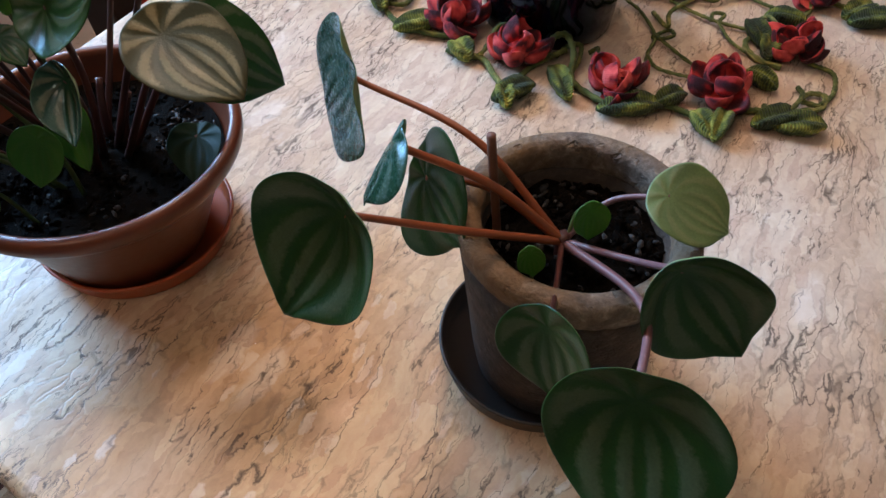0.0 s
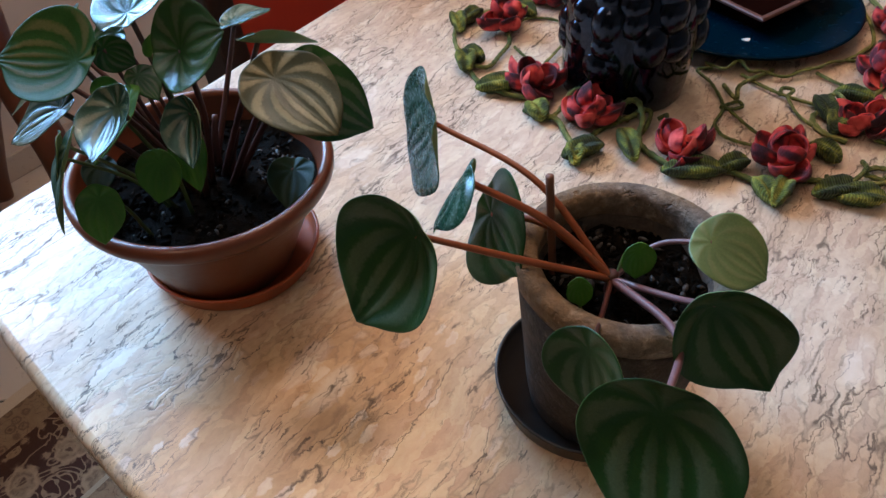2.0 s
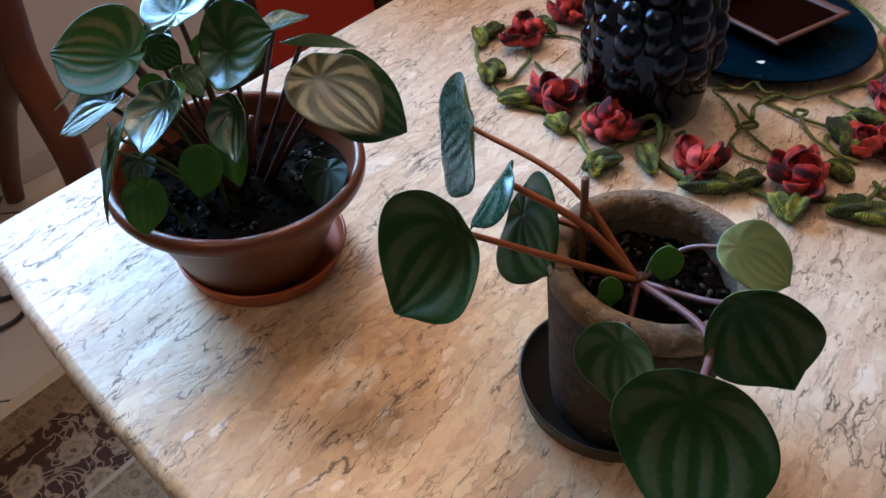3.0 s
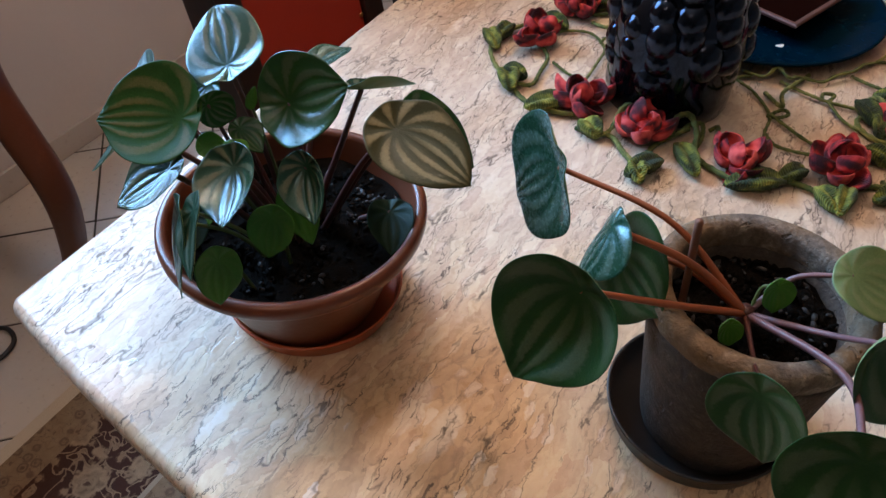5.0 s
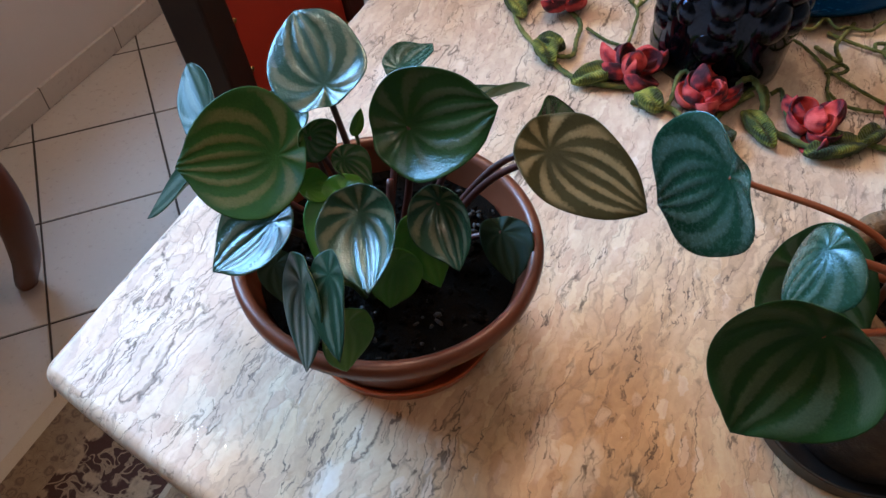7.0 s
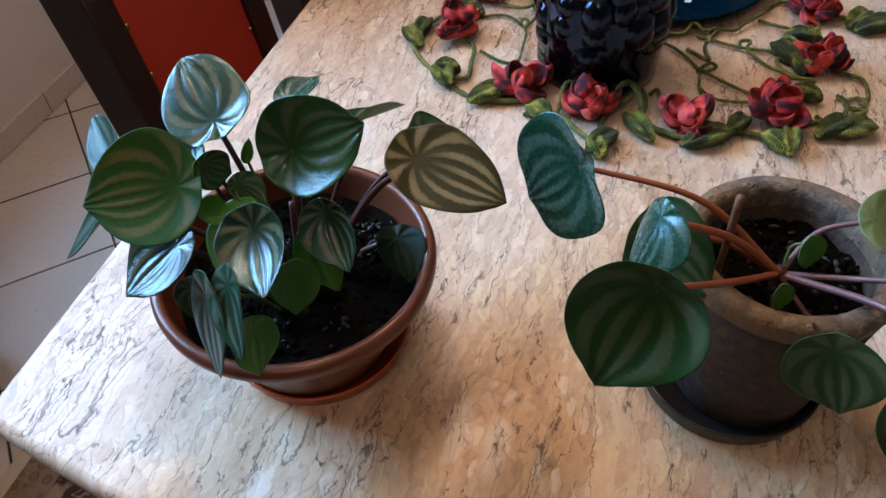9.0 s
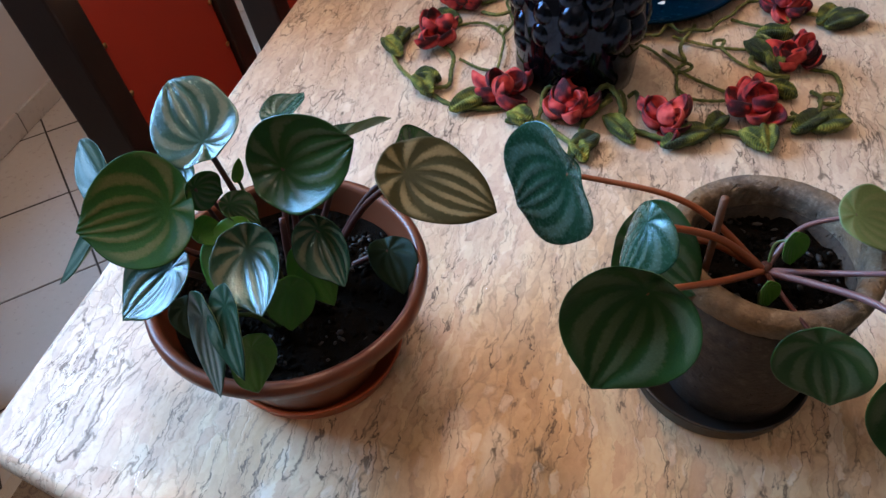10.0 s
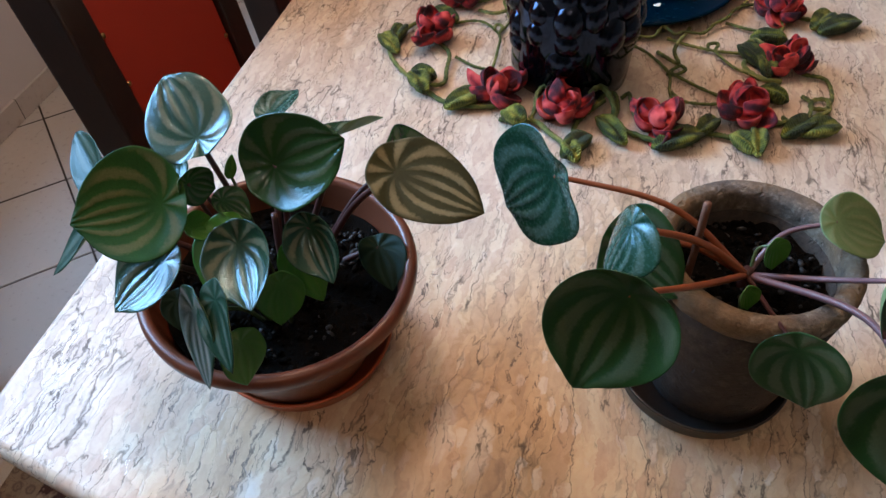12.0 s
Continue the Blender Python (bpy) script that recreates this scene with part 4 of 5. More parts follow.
def pot_plant():
    p = thing("peperomia_plant", POT + Vector((0, 0, 0.1)), "leggy peperomia with long red stalks in the concrete pot", "plant")
    hub = Vector((0.094, 0.288, 0.121))
    R, V = M_STALK_RED, M_STALK_MAUVE
    part("stem", tube(((0.096, 0.290, 0.098), (0.095, 0.289, 0.112), (0.094, 0.288, 0.126)), lambda x: 0.0055 - 0.002 * x, 10, 10), M_STALK_DARK, p, "short dark crown")
    leaf(p, (-0.0045, 0.2428, 0.2012), (-0.0297, 0.239, 0.1314), (-0.527, -0.785, 0.325), 0.0705, M_LEAF_K, 0.103, -0.149, quilt=0.02, stalk=R, foot=hub, thick=0.0021, bend=(0.045, 0.262, 0.155), label="large striped leaf on a red stalk", blunt=0.674, dish=0.127)
    leaf(p, (-0.0121, 0.3368, 0.1911), (-0.0362, 0.3689, 0.1346), (-0.92, -0.38, 0.094), 0.0801, M_LEAF_TEAL, -0.025, 0.02, quilt=0.01, wave=0.08, stalk=R, foot=hub, thick=0.0021, bend=(0.046, 0.313, 0.167), label="broad bluish striped leaf with a wavy edge", blunt=0.42, dish=0.059)
    leaf(p, (0.0145, 0.2896, 0.1947), (-0.0076, 0.2766, 0.1594), (-0.73, 0.149, 0.667), 0.049, M_LEAF_TEAL, -0.197, 0.167, quilt=0.02, wave=0.04, stalk=R, foot=hub, thick=0.0024, bend=(0.055, 0.288, 0.16), label="ribbed silvery drooping leaf", dish=-0.008, blunt=0.803)
    leaf(p, (0.0133, 0.3266, 0.1406), (0.0374, 0.2729, 0.1337), (-0.849, -0.456, 0.267), 0.0785, M_LEAF_K, 0.043, 0.135, quilt=0.015, wave=0.06, stalk=R, foot=hub, thick=0.0022, bend=(0.055, 0.3, 0.146), dish=-0.004, blunt=0.727)
    leaf(p, (0.1318, 0.2897, 0.1639), (0.1694, 0.2746, 0.1509), (0.33, -0.50, 0.80), 0.0406, M_LEAF_PALE, 0.16, 0.085, quilt=0.006, wave=0.03, stalk=V, foot=hub, thick=0.0017, bend=(0.116, 0.297, 0.143), label="pale olive leaf", blunt=0.42, dish=-0.06)
    leaf(p, (0.1238, 0.2253, 0.1878), (0.1639, 0.2217, 0.1361), (0.005, -0.966, 0.257), 0.0535, M_LEAF_K, 0.208, -0.055, quilt=0.014, wave=0.02, stalk=V, foot=hub, thick=0.0018, bend=(0.125, 0.258, 0.143), label="striped leaf with a pointed tip", blunt=0.882, dish=0.167)
    leaf(p, (0.1042, 0.177, 0.1862), (0.1193, 0.1413, 0.1207), (-0.379, -0.921, 0.094), 0.0729, M_LEAF_K, -0.038, -0.083, quilt=0.022, wave=0.03, stalk=V, foot=hub, thick=0.0022, bend=(0.121, 0.226, 0.152), label="large striped leaf hanging over the pot's edge", dish=0.109, blunt=0.72)
    leaf(p, (0.076, 0.2167, 0.1598), (0.0867, 0.1983, 0.1123), (-0.636, -0.731, 0.245), 0.0505, M_LEAF_K, 0.134, 0.028, quilt=0.008, wave=0.02, stalk=M_STALK_DARK, foot=hub, thick=0.0015, bend=(0.088, 0.252, 0.132), dish=0.0, blunt=0.721)
    leaf(p, (0.073, 0.258, 0.150), (0.077, 0.256, 0.131), (0.1, -0.90, 0.40), 0.014, M_LEAF_YOUNG, 0.2, stalk=M_STALK_GREEN, foot=(0.080, 0.258, 0.105), thick=0.0009, label="tiny fresh green leaf")
    leaf(p, (0.105, 0.287, 0.152), (0.106, 0.282, 0.130), (0.15, -0.93, 0.30), 0.019, M_LEAF_YOUNG, 0.15, stalk=M_STALK_GREEN, foot=(0.096, 0.288, 0.12), thick=0.0010, label="tiny fresh green leaf")
    part("stem", tube(((0.062, 0.300, 0.100), (0.057, 0.294, 0.15), (0.053, 0.290, 0.190)), 0.0023, 10, 10), mottled("dry_stub", (0.14, 0.055, 0.028), (0.24, 0.11, 0.06), 120.0, 0.7, 0.5), p, "dry cut stub")


pot_plant()

# ---- centrepiece ----
VASE = Vector((0.118, 0.687, 0.0))


def vase():
    v = thing("vase", VASE, "glossy black ceramic vase covered in moulded grapes", "vase")
    m = Matrix.Translation(VASE) @ Matrix.Diagonal((0.96, 0.96, 1.0, 1.0))
    prof = [(0, 0.0), (0.061, 0.0), (0.0645, 0.003), (0.0655, 0.018), (0.067, 0.045), (0.069, 0.075), (0.066, 0.105), (0.056, 0.128), (0.046, 0.140), (0.047, 0.146), (0.053, 0.150), (0.054, 0.156), (0.050, 0.161), (0.047, 0.170), (0.052, 0.190), (0.062, 0.205), (0.060, 0.207), (0.050, 0.192), (0.043, 0.165), (0.05, 0.1), (0, 0.02)]
    part("body", lathe(prof, 72, 0.02, 5.0), M_BLACK_GLAZE, v, "", m)
    rnd = random.Random(12)
    grape = bpy.data.meshes.new("grape")
    bm = ball(1, 1, 1, seg=16, rings=10)
    bm.to_mesh(grape)
    bm.free()
    for row, (z, r, count) in enumerate(((0.054, 0.0535, 11), (0.076, 0.0570, 12), (0.098, 0.0565, 12), (0.118, 0.0510, 10), (0.135, 0.044, 8))):
        for k in range(count):
            a = 2 * math.pi * (k + 0.5 * (row % 2)) / count + rnd.uniform(-0.2, 0.2)
            s = rnd.uniform(0.0140, 0.0205)
            put("grape", grape, M_BLACK_GLAZE, m @ Matrix.Translation((r * math.cos(a), r * math.sin(a), z + rnd.uniform(-0.008, 0.008))) @ Matrix.Diagonal((s, s, s * rnd.uniform(0.95, 1.25), 1)), v)


vase()


def platter():
    c = Vector((0.243, 0.862, 0.0))
    prof = [(0, 0.002), (0.085, 0.002), (0.09, 0.0), (0.096, 0.002), (0.128, 0.010), (0.1425, 0.0175), (0.1438, 0.0195), (0.1425, 0.0208), (0.138, 0.0195), (0.120, 0.0125), (0.09, 0.0075), (0, 0.007)]
    tagged(part("platter", lathe(prof, 96, 0.004), M_BLUE, None, "", Matrix.Translation(c)), "round deep blue glazed platter behind the vase", "platter")
    d = thing("square_dish", (0.262, 0.868, 0.0095), "dark brown square dish with a terracotta rim on the platter", "dish")
    m = Matrix.Translation((0.262, 0.868, 0.0)) @ Matrix.Rotation(radians(45), 4, "Z")
    h = 0.066
    bm = bmesh.new()
    rings = []
    for half, z in ((0.045, 0.0095), (0.047, 0.0095), (0.062, 0.030), (0.0615, 0.0305), (0.046, 0.014), (0.044, 0.0135)):
        rings.append([bm.verts.new((sx * half, sy * half, z)) for sx, sy in ((-1, -1), (1, -1), (1, 1), (-1, 1))])
    for a, b in zip(rings, rings[1:]):
        for k in range(4):
            bm.faces.new((a[k], a[(k + 1) % 4], b[(k + 1) % 4], b[k]))
    bm.faces.new(rings[0][::-1])
    bm.faces.new(rings[-1])
    part("body", bm, M_DISH, d, "", m, False)
    bm = bmesh.new()
    rings = []
    for half, z in ((0.0600, 0.0285), (h, 0.0310), (h + 0.0008, 0.0338), (h - 0.0006, 0.0355), (0.0605, 0.0348), (0.0585, 0.0310)):
        rings.append([bm.verts.new((sx * half, sy * half, z)) for sx, sy in ((-1, -1), (1, -1), (1, 1), (-1, 1))])
    rings.append(rings[0])
    for a, b in zip(rings, rings[1:]):
        for k in range(4):
            bm.faces.new((a[k], a[(k + 1) % 4], b[(k + 1) % 4], b[k]))
    part("rim", bm, M_DISH_RIM, d, "terracotta rim", m, False)


platter()


def paper_scrap():
    bm = bmesh.new()
    rim = [bm.verts.new((0.0042 * math.cos(a) * (1 + 0.3 * math.sin(3 * a)), 0.0030 * math.sin(a) * (1 + 0.2 * math.cos(2 * a)), 0.0004 * math.sin(2 * a))) for a in (2 * math.pi * k / 14 for k in range(14))]
    low = [bm.verts.new(q.co - Vector((0, 0, 0.0004))) for q in rim]
    bm.faces.new(rim)
    bm.faces.new(low[::-1])
    for k in range(14):
        bm.faces.new((rim[k], low[k], low[(k + 1) % 14], rim[(k + 1) % 14]))
    tagged(part("paper_scrap", bm, M_FRAME, None, "", Matrix.Translation((0.2485, 0.7655, 0.0152)) @ pose(0, 0, 0, 8, 0, 10), False), "tiny white scrap of paper on the blue platter", "paper")


paper_scrap()


# ---- crocheted garland ----
def crochet():
    g = thing("crochet_runner", (0.2, 0.75, 0.0), "crocheted table garland of red flowers and green leaves", "table runner")
    rnd = random.Random(21)

    def petal_mesh(name, L, W, T, curl):
        bm = ball(1, 1, 1, seg=20, rings=12)
        for q in bm.verts:
            px, py, pz = q.co
            r2 = min(1.0, px * px + py * py)
            k = (py + 1) / 2
            wide = 0.55 + 0.62 * math.sin(math.pi * min(1.0, 0.12 + 0.72 * k))
            bowl = (r2 ** 1.5 - 0.62) * 0.0062
            lift = curl * L * k * k
            q.co = Vector((px * W * wide, py * L + L * 0.9, pz * T * (0.62 + 0.55 * r2) + bowl + lift))
        mesh = bpy.data.meshes.new(name)
        bm.to_mesh(mesh)
        bm.free()
        return mesh
    outer, inner = petal_mesh("petal", 0.0118, 0.0092, 0.0052, 0.45), petal_mesh("petal", 0.0096, 0.0080, 0.0050, 0.7)
    outer2 = petal_mesh("petal", 0.0136, 0.0080, 0.0054, 0.2)
    for n, (x, y) in enumerate(((0.170, 0.568), (0.030, 0.655), (-0.013, 0.777), (0.257, 0.565), (0.343, 0.630), (0.085, 0.607), (0.035, 0.848), (0.383, 0.728), (0.415, 0.83), (0.10, 0.99), (0.36, 1.0))):
        spin, s = rnd.uniform(0, 360), rnd.uniform(1.12, 1.3)
        base = Matrix.Translation((x, y, 0.006)) @ pose(0, 0, 0, rnd.uniform(-12, 12), rnd.uniform(-12, 12), spin) @ Matrix.Diagonal((s, s, s, 1))
        flower = part("flower", ball(0.008, 0.008, 0.007, at=(0, 0, 0.008)), M_YARN_RED, g, "red and maroon crocheted flower", base)
        for k in range(7):
            a = 51.4 * k + rnd.uniform(-13, 13)
            put("petal", outer if k % 2 else outer2, M_YARN_RED, base @ pose(0, 0, 0, 0, 0, a) @ Matrix.Translation((0, 0.003, 0.003)) @ pose(0, 0, 0, rnd.uniform(-8, 38), rnd.uniform(-55, 55), rnd.uniform(-22, 22)) @ Matrix.Diagonal((rnd.uniform(0.8, 1.2), rnd.uniform(0.75, 1.2), 1, 1)), flower)
        for k in range(4):
            a = 90 * k + 30 + rnd.uniform(-25, 25)
            put("petal", inner, M_YARN_RED, base @ pose(0, 0, 0, 0, 0, a) @ Matrix.Translation((0, 0.002, 0.009)) @ pose(0, 0, 0, rnd.uniform(15, 70), rnd.uniform(-60, 60), rnd.uniform(-30, 30)), flower)

    def green_leaf(x, y, turn, L=0.020, W=0.0115, tilt=0.0):
        bm = bmesh.new()
        made = bmesh.ops.create_uvsphere(bm, u_segments=26, v_segments=26, radius=1.0)
        for q in made["verts"]:
            px, py, pz = q.co
            k = (py + 1) / 2
            taper = 0.55 + 0.9 * k * (1.15 - k)
            ribs = 1 + 0.085 * math.sin(26 * py + 9 * abs(px))
            q.co = Vector((px * W * taper * ribs, py * L, (pz * 0.0085 * ribs - (0.0032 * math.exp(-(px * 3.2) ** 2) if pz > 0 else 0) + 0.0085 + 0.006 * px * px + tilt * k * L)))
        part("leaf", bm, M_YARN_GREEN, g, "green crocheted leaf", Matrix.Translation((x, y, 0.0)) @ Matrix.Rotation(radians(turn), 4, "Z"))
    for args in ((-0.066, 0.774, 20, 0.019, 0.010), (-0.052, 0.790, -30, 0.016, 0.009), (-0.046, 0.693, 10, 0.018, 0.012), (-0.040, 0.705, 60, 0.014, 0.009), (-0.006, 0.652, -70, 0.022, 0.012), (0.036, 0.612, 30, 0.014, 0.012),
                 (0.082, 0.556, -55, 0.020, 0.011), (0.075, 0.548, 10, 0.013, 0.009), (0.123, 0.570, 15, 0.022, 0.010), (0.180, 0.541, -80, 0.026, 0.012), (0.238, 0.522, 20, 0.015, 0.009), (0.252, 0.521, -25, 0.019, 0.009),
                 (0.300, 0.531, -70, 0.021, 0.011), (0.318, 0.524, -85, 0.020, 0.012), (0.312, 0.655, 10, 0.020, 0.010), (0.318, 0.632, -20, 0.016, 0.010), (0.432, 0.684, -80, 0.026, 0.012), (0.420, 0.700, -60, 0.020, 0.011), (0.30, 0.585, 40, 0.015, 0.009),
                 (0.005, 0.815, 50, 0.018, 0.010), (0.065, 0.860, -70, 0.018, 0.009), (0.345, 0.68, 70, 0.018, 0.010), (0.40, 0.775, 15, 0.018, 0.010), (0.215, 0.553, -60, 0.016, 0.009)):
        green_leaf(args[0], args[1], args[2], args[3] * 1.15, args[4] * 1.25)

    def cord(points, r=0.0021, name="cord", hug=0.0026):
        pts = [(p[0], p[1], (p[2] if len(p) > 2 else hug + rnd.uniform(0, 0.003))) for p in points]
        part(name, tube(pts, lambda x: r * (1 + 0.16 * math.sin(90 * x)), max(14, 9 * len(pts)), 7), M_CORD_GREEN, g)
    # the vine that runs round the edge
    cord(((0.035, 0.85), (0.0, 0.835), (-0.045, 0.80), (-0.066, 0.772), (-0.064, 0.735), (-0.046, 0.692)), 0.0024)
    cord(((-0.046, 0.692), (-0.022, 0.688), (-0.012, 0.715), (-0.004, 0.742, 0.006), (-0.013, 0.777)), 0.0024)
    cord(((-0.05, 0.70), (-0.028, 0.662), (0.0, 0.642), (0.03, 0.640), (0.03, 0.655)), 0.0027)
    cord(((0.022, 0.618), (0.044, 0.606), (0.056, 0.612, 0.008), (0.066, 0.634, 0.016), (0.076, 0.640, 0.018), (0.078, 0.625, 0.014), (0.062, 0.61, 0.008)), 0.0022)
    cord(((0.036, 0.613), (0.056, 0.603), (0.066, 0.58), (0.078, 0.556)), 0.0028)
    cord(((0.085, 0.558), (0.088, 0.580), (0.100, 0.598), (0.118, 0.606, 0.010), (0.130, 0.612, 0.012)), 0.0026)
    cord(((0.112, 0.602, 0.012), (0.118, 0.618, 0.020), (0.130, 0.620, 0.022), (0.136, 0.604, 0.014), (0.134, 0.580), (0.150, 0.556), (0.172, 0.538)), 0.0030)
    cord(((0.18, 0.545), (0.205, 0.548), (0.225, 0.540), (0.240, 0.530)), 0.0028)
    cord(((0.246, 0.516), (0.256, 0.536), (0.276, 0.546), (0.296, 0.545), (0.300, 0.535)), 0.0030)
    cord(((0.30, 0.54), (0.322, 0.546), (0.345, 0.553), (0.352, 0.568), (0.340, 0.572), (0.330, 0.560), (0.345, 0.556)), 0.0024)
    cord(((0.345, 0.556), (0.362, 0.575), (0.368, 0.600), (0.35, 0.615)), 0.0022)
    cord(((0.325, 0.61), (0.305, 0.622), (0.300, 0.645), (0.316, 0.662), (0.340, 0.672), (0.372, 0.70), (0.383, 0.728)), 0.0028)
    cord(((0.383, 0.728), (0.41, 0.712), (0.436, 0.690)), 0.0026)
    cord(((0.383, 0.73), (0.405, 0.78), (0.418, 0.83), (0.410, 0.90), (0.37, 0.99), (0.25, 1.05), (0.12, 1.01), (0.05, 0.93), (0.035, 0.85)), 0.0026)
    # open net inside it
    cord(((0.03, 0.69), (0.050, 0.735), (0.060, 0.769), (0.045, 0.80), (0.010, 0.80), (-0.004, 0.77)), 0.0016)
    cord(((0.060, 0.769), (0.078, 0.790), (0.082, 0.820)), 0.0016)
    cord(((0.002, 0.735), (0.018, 0.715), (0.034, 0.700), (0.03, 0.672)), 0.0016)
    cord(((0.060, 0.769, 0.004), (0.066, 0.777, 0.007), (0.061, 0.783, 0.007), (0.056, 0.776, 0.005)), 0.0018)
    cord(((0.198, 0.588), (0.206, 0.622), (0.217, 0.652), (0.208, 0.69), (0.196, 0.714), (0.212, 0.722)), 0.0017)
    cord(((0.217, 0.652), (0.236, 0.620), (0.256, 0.592), (0.236, 0.590), (0.212, 0.600), (0.206, 0.618)), 0.0017)
    cord(((0.217, 0.652, 0.004), (0.230, 0.655, 0.008), (0.233, 0.647, 0.008), (0.222, 0.644, 0.006), (0.214, 0.650, 0.004)), 0.0019)
    cord(((0.240, 0.712), (0.258, 0.694), (0.280, 0.676), (0.305, 0.668), (0.318, 0.66)), 0.0018)
    cord(((0.280, 0.676), (0.286, 0.648), (0.296, 0.628)), 0.0016)
    cord(((0.280, 0.676, 0.005), (0.287, 0.684, 0.008), (0.277, 0.686, 0.008), (0.274, 0.678, 0.005)), 0.0020)
    cord(((0.205, 0.728, 0.006), (0.222, 0.712, 0.010), (0.236, 0.720, 0.016), (0.246, 0.708, 0.012), (0.260, 0.716, 0.008), (0.282, 0.711, 0.006), (0.300, 0.722, 0.008), (0.318, 0.728, 0.010), (0.334, 0.744, 0.008), (0.352, 0.758), (0.372, 0.775)), 0.0017)
    cord(((0.318, 0.728), (0.330, 0.712), (0.345, 0.700), (0.338, 0.682), (0.320, 0.668)), 0.0018)
    cord(((0.352, 0.758), (0.375, 0.752), (0.383, 0.735)), 0.0018)
    cord(((0.372, 0.775), (0.39, 0.80), (0.396, 0.84), (0.392, 0.88)), 0.0020)
    cord(((0.035, 0.85), (0.058, 0.842), (0.085, 0.852), (0.110, 0.875)), 0.0022)
    cord(((0.086, 0.80), (0.082, 0.83), (0.094, 0.86), (0.082, 0.89)), 0.0017)

    # curling tendrils
    cord(((0.062, 0.623, 0.003), (0.070, 0.642, 0.009), (0.080, 0.646, 0.012), (0.078, 0.630, 0.009), (0.067, 0.622, 0.003)), 0.0022)
    cord(((0.122, 0.614, 0.003), (0.133, 0.623, 0.009), (0.144, 0.620, 0.012), (0.141, 0.601, 0.009), (0.135, 0.592, 0.003)), 0.0022)
    cord(((0.153, 0.622, 0.003), (0.160, 0.620, 0.009), (0.153, 0.595, 0.012), (0.153, 0.571, 0.009), (0.163, 0.563, 0.003)), 0.0022)
    cord(((0.297, 0.555, 0.003), (0.297, 0.538, 0.009), (0.313, 0.540, 0.012), (0.330, 0.563, 0.009), (0.333, 0.581, 0.003)), 0.0022)
    cord(((0.317, 0.682, 0.003), (0.327, 0.678, 0.011), (0.331, 0.660, 0.011), (0.325, 0.651, 0.003)), 0.0022)
    cord(((0.050, 0.825, 0.003), (0.064, 0.799, 0.012), (0.095, 0.821, 0.003)), 0.0022)
    cord(((0.221, 0.692, 0.003), (0.228, 0.656, 0.011), (0.235, 0.682, 0.011), (0.274, 0.728, 0.003)), 0.0022)


crochet()


# ---- chairs ----
def chair(u0):
    """Dark chair with a studded red back, drawn up to the table's long side."""
    z0 = FLOOR_Z
    c = thing("dining_chair", uv(u0 + 0.165, -0.1, z0), "dark wooden dining chair with studded red leatherette back", "chair", "chairs along the table")
    lean = 0.15

    def back(u, depth, z):
        """A place on the reclined back: depth behind its front."""
        return uv(u, -0.2 - lean * z - depth, z)

    def bar(ua, ub, d0, d1, za, zb, bev=0.004):
        bm = box(ua, ub, d0, d1, za, zb, bev)
        for q in bm.verts:
            q.co = back(q.co.x, q.co.y, q.co.z)
        bmesh.ops.recalc_face_normals(bm, faces=bm.faces)
        return bm
    lo, hi = -0.36, 0.30
    for a in (u0, u0 + 0.285):
        part("back_post", bar(a, a + 0.045, -0.004, 0.058, lo, hi), M_DARKWOOD, c, "", None, False)
        part("rear_leg", bar(a + 0.003, a + 0.042, 0.0, 0.042, z0, lo), M_DARKWOOD, c, "", None, False)
    part("top_rail", bar(u0 - 0.004, u0 + 0.334, -0.006, 0.047, hi, hi + 0.07), M_DARKWOOD, c, "", None, False)
    part("lower_rail", bar(u0 + 0.045, u0 + 0.285, 0.0, 0.04, lo, lo + 0.05), M_DARKWOOD, c, "", None, False)
    part("backrest", bar(u0 + 0.045, u0 + 0.285, 0.004, 0.036, lo + 0.05, hi, 0.006), M_RED, c, "red leatherette panel", None, False)
    stud = bpy.data.meshes.new("stud")
    bm = ball(0.0042, 0.0042, 0.0026, seg=10, rings=6)
    bm.to_mesh(stud)
    bm.free()
    for a in (u0 + 0.052, u0 + 0.278):
        for k in range(9):
            z = lo + 0.075 + 0.068 * k
            put("stud", stud, M_BRASS, Matrix.Translation(back(a, 0.003, z)) @ Matrix.Rotation(radians(TURN_U), 4, "Z") @ Matrix.Rotation(radians(90), 4, "X"), c)
    seat = box(u0 - 0.01, u0 + 0.34, -0.21, 0.14, z0 + 0.435, z0 + 0.475, 0.012)
    part("seat", seat, M_RED, c, "red leatherette seat", PLAN, False)
    part("seat_frame", box(u0 - 0.012, u0 + 0.342, -0.212, 0.142, z0 + 0.375, z0 + 0.434, 0.004), M_DARKWOOD, c, "", PLAN, False)
    for a in (u0, u0 + 0.295):
        part("front_leg", box(a, a + 0.035, -0.20, -0.165, z0 + 0.007, z0 + 0.374, 0.004), M_DARKWOOD, c, "", PLAN, False)


chair(0.455)
chair(0.885)
chair(1.315)


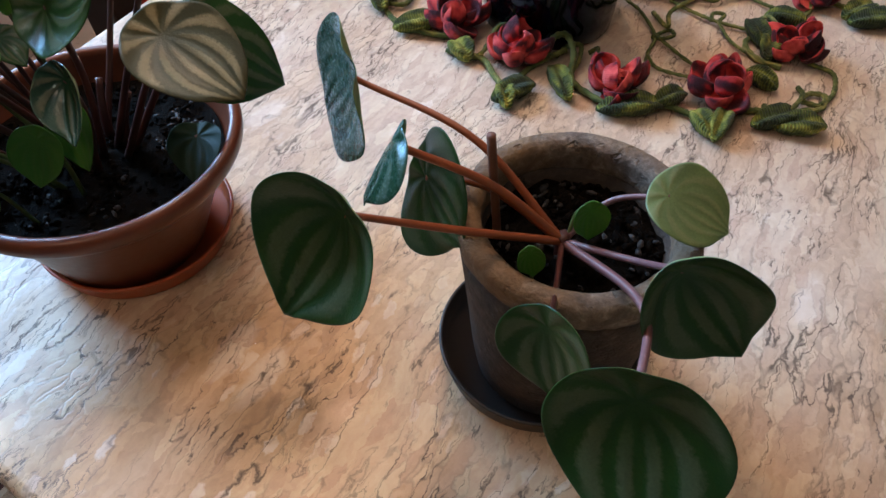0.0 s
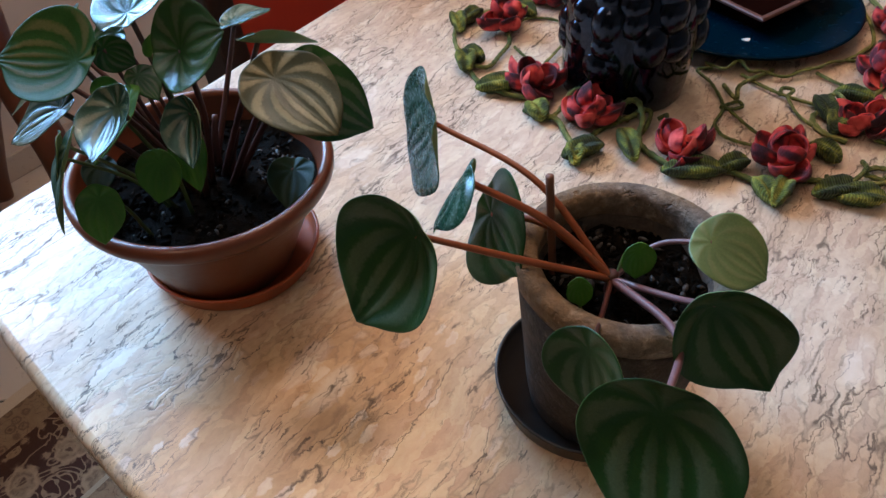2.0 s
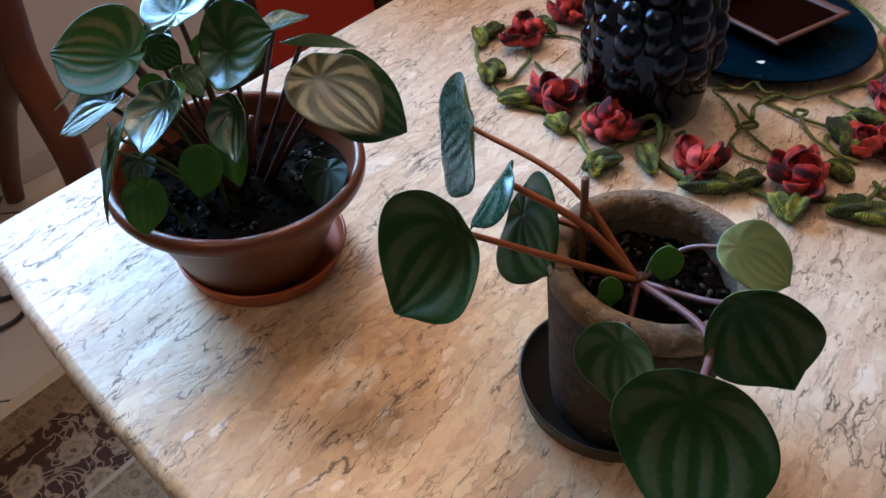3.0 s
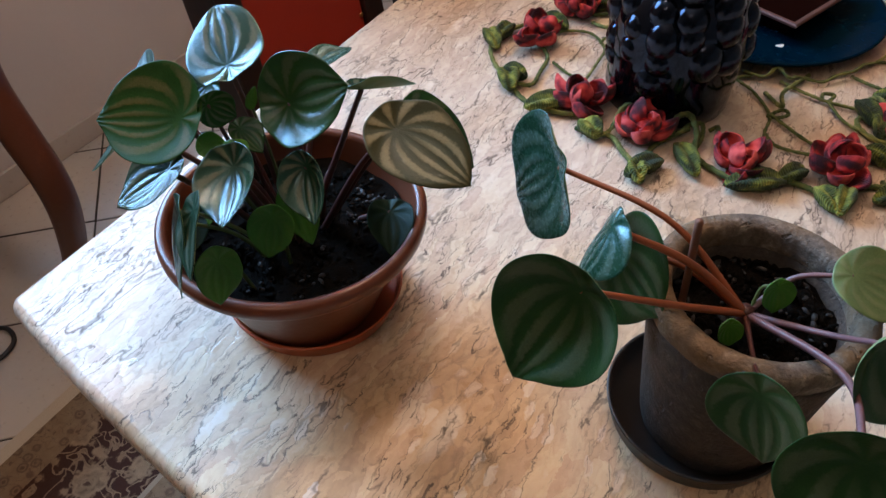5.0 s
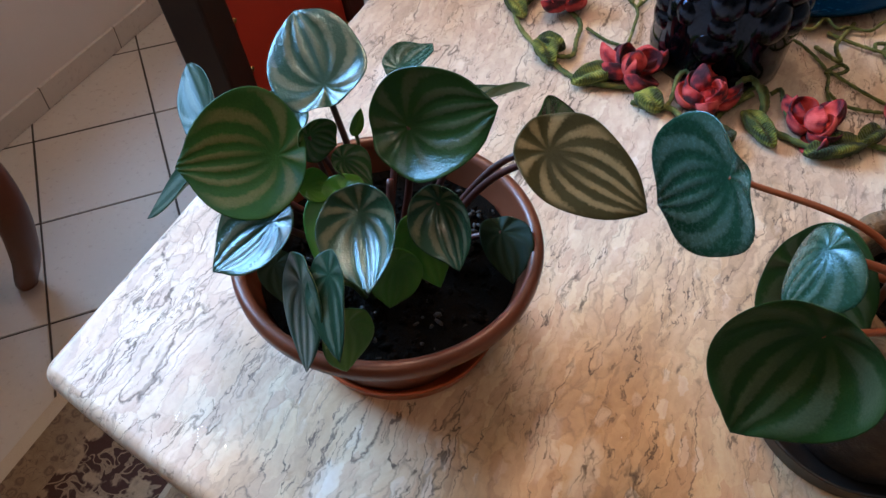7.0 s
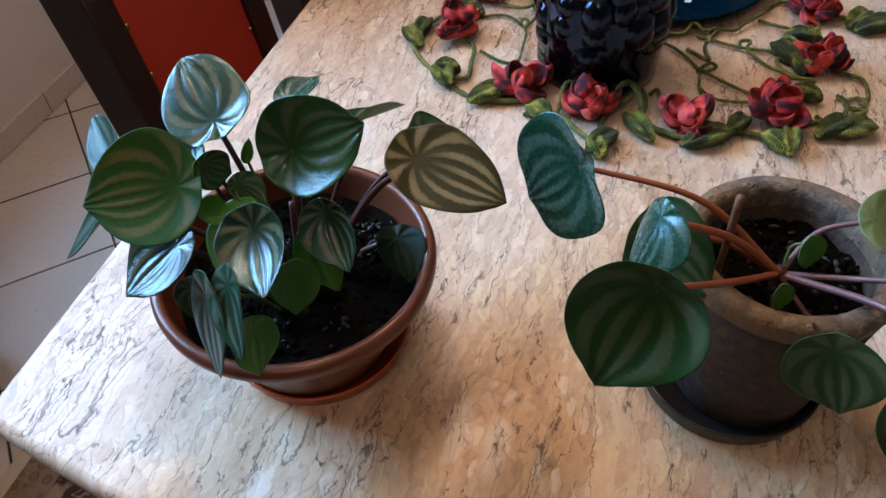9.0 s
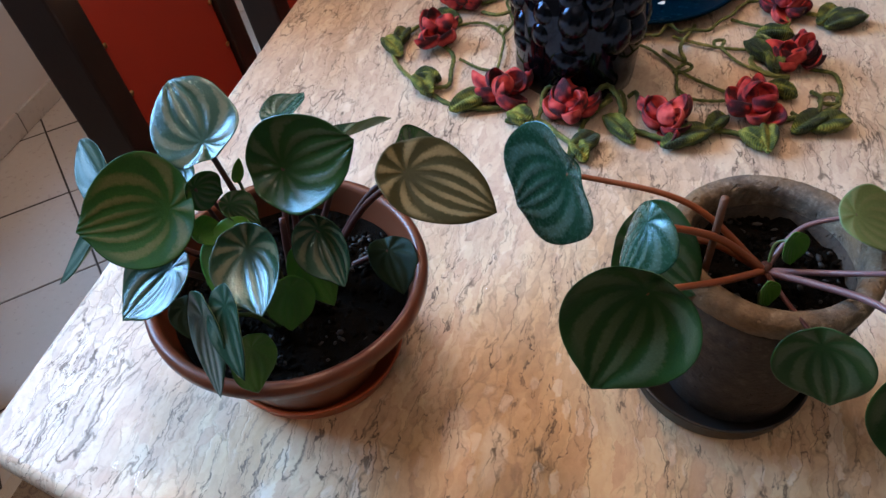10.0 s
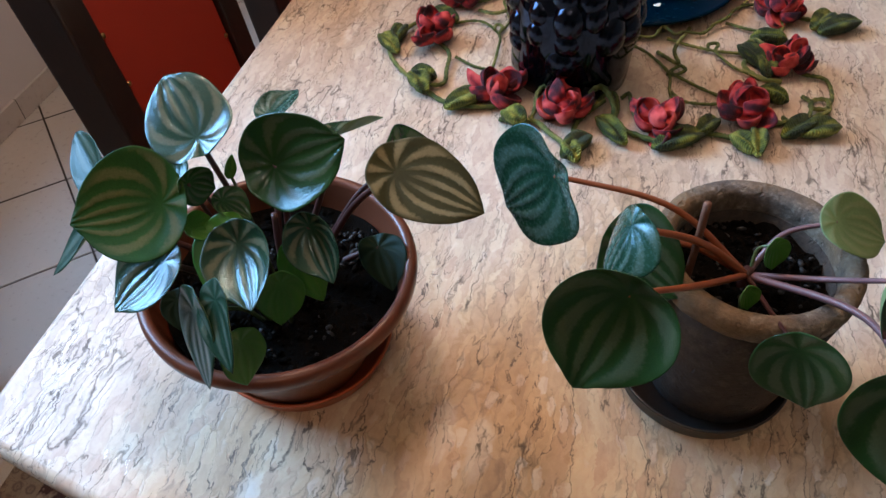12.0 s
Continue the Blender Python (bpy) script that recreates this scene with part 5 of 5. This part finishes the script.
def side_stand():
    """Wooden stand with bowed legs against the wall."""
    s = thing("console_table", uv(0.08, -0.92, FLOOR_Z), "red-brown wooden console table with curved legs by the wall", "table")
    for u in (0.40, -0.28):
        pts = [uv(u, v, z) for v, z in ((-0.715, -0.10), (-0.735, -0.20), (-0.748, -0.28), (-0.725, -0.37), (-0.695, -0.46), (-0.697, -0.55), (-0.735, -0.67), (-0.780, -0.755), (-0.785, FLOOR_Z))]
        part("front_leg", tube(pts, lambda x: 0.030 + 0.010 * math.sin(math.pi * x * 0.9) - 0.014 * x, 40, 12, flat=0.7), M_REDWOOD, s)
        pts = [uv(u, v, z) for v, z in ((-0.765, -0.27), (-0.84, -0.36), (-0.93, -0.46), (-1.0, -0.58), (-1.06, -0.69), (-1.095, FLOOR_Z))]
        part("rear_leg", tube(pts, lambda x: 0.030 - 0.008 * x, 30, 12, flat=0.7), M_REDWOOD, s)
    part("top", box(-0.36, 0.44, 0.68, 1.125, -0.10, -0.07, 0.006), M_REDWOOD, s, "", PLAN, False)


side_stand()


def cable():
    pts = [uv(u, v, FLOOR_Z + 0.008) for u, v in ((0.10, -0.95), (0.155, -0.83), (0.215, -0.79), (0.205, -0.74), (0.15, -0.73), (0.06, -0.78))]
    tagged(part("cable", tube(pts, 0.005, 40, 8), M_CABLE, None), "thin black cable lying on the floor tiles", "cable")


cable()


# ---- water on the table ----
def water():
    rnd = random.Random(8)
    for x, y, r, name in ((-0.314, 0.303, 0.012, "water_puddle"), (-0.334, 0.318, 0.007, "water_puddle"), *((x, y, rnd.uniform(0.0011, 0.0021), "water_drop") for x, y in
            ((-0.058, 0.373), (-0.026, 0.372), (-0.112, 0.367), (-0.108, 0.3665), (-0.100, 0.315), (-0.093, 0.314), (-0.064, 0.301), (-0.067, 0.305), (-0.037, 0.317), (-0.089, 0.294), (-0.040, 0.296), (-0.048, 0.412), (-0.095, 0.369), (-0.052, 0.290), (-0.021, 0.374)))):
        h = 0.0013 if r > 0.006 else r * 0.55
        bm = lathe([(r, 0.0002), *((r * math.cos(k * 0.157), 0.0002 + h * math.sin(k * 0.157)) for k in range(1, 10)), (0, 0.0002 + h)], 64)
        for q in bm.verts:
            k = 1 + 0.28 * noise.noise(Vector((q.co.x / r * 1.1 + x * 50, q.co.y / r * 1.1, 0)))
            q.co.x, q.co.y = q.co.x * k * 0.85, q.co.y * k * 1.15
        ob = part(name, bm, M_WATER, None, "", Matrix.Translation((x, y, 0.0)) @ Matrix.Rotation(rnd.uniform(0, 3), 4, "Z"))
        ob.visible_shadow = False
        tagged(ob, "small clear puddle of spilt water on the tabletop" if r > 0.006 else "clear drop of water on the tabletop", "water")


water()


# ---- floor tiles and skirting, piece by piece ----
def tiles():
    pitch, gap = 0.285, 0.005
    mesh = bpy.data.meshes.new("tile")
    h = (pitch - gap) / 2
    bm = box(-h, h, -h, h, -0.006, 0.0)
    top = [e for e in bm.edges if all(v.co.z > -0.001 for v in e.verts)]
    bmesh.ops.bevel(bm, geom=top, offset=0.0012, segments=1, affect="EDGES")
    bm.to_mesh(mesh)
    bm.free()
    d = pitch / math.sqrt(2)
    for i in range(-14, 15):
        for j in range(-14, 15):
            u, v = 0.743 + (i + 0.5) * d - (j + 0.5) * d, -0.682 + (i + 0.5) * d + (j + 0.5) * d
            if v < WALL_V + 0.2 or v > 0.9 or u < -1.2 or u > 3.2:
                continue
            put("tile", mesh, M_TILE, Matrix.Translation(uv(u, v, FLOOR_Z)) @ Matrix.Rotation(radians(TURN_U + 45), 4, "Z"), floor, False)
    far = bmesh.new()
    for i in range(-30, 31):
        for j in range(-30, 31):
            u, v = 0.743 + (i + 0.5) * d - (j + 0.5) * d, -0.682 + (i + 0.5) * d + (j + 0.5) * d
            if v < WALL_V - 0.20 or v > 3.6 or u < -3.2 or u > 4.4 or (WALL_V + 0.2 <= v <= 0.9 and -1.2 <= u <= 3.2):
                continue
            k = h * math.sqrt(2)
            far.faces.new([far.verts.new((u + a * k, -v + b * k, FLOOR_Z)) for a, b in ((1, 0), (0, 1), (-1, 0), (0, -1))])
    # cut tiles along the four walls
    for co, no in (((0, -WALL_V, 0), (0, 1, 0)), ((0, -3.4, 0), (0, -1, 0)), ((-3.0, 0, 0), (-1, 0, 0)), ((4.2, 0, 0), (1, 0, 0))):
        bmesh.ops.bisect_plane(far, geom=far.verts[:] + far.edges[:] + far.faces[:], plane_co=co, plane_no=no, clear_outer=True)
    tagged(part("far_tiles", far, M_TILE, floor, "cream ceramic floor tiles", PLAN, False), kind="stuff")
    rest = thing("baseboard", uv(0.8, WALL_V, FLOOR_Z), "cream tile skirting along the wall with dark joints", "baseboard", kind="structure")
    for k in range(-9, 11):
        a = 0.853 + 0.2805 * k
        part("tile", box(a + 0.002, a + 0.2785, 1.131, 1.1405, FLOOR_Z + 0.002, FLOOR_Z + 0.066, 0.001), M_TILE, rest, "", PLAN, False)
    part("joint", box(-1.9, 4.0, 1.1335, 1.1405, FLOOR_Z, FLOOR_Z + 0.0645), M_GROUT, rest, "dark joints", PLAN, False)


tiles()
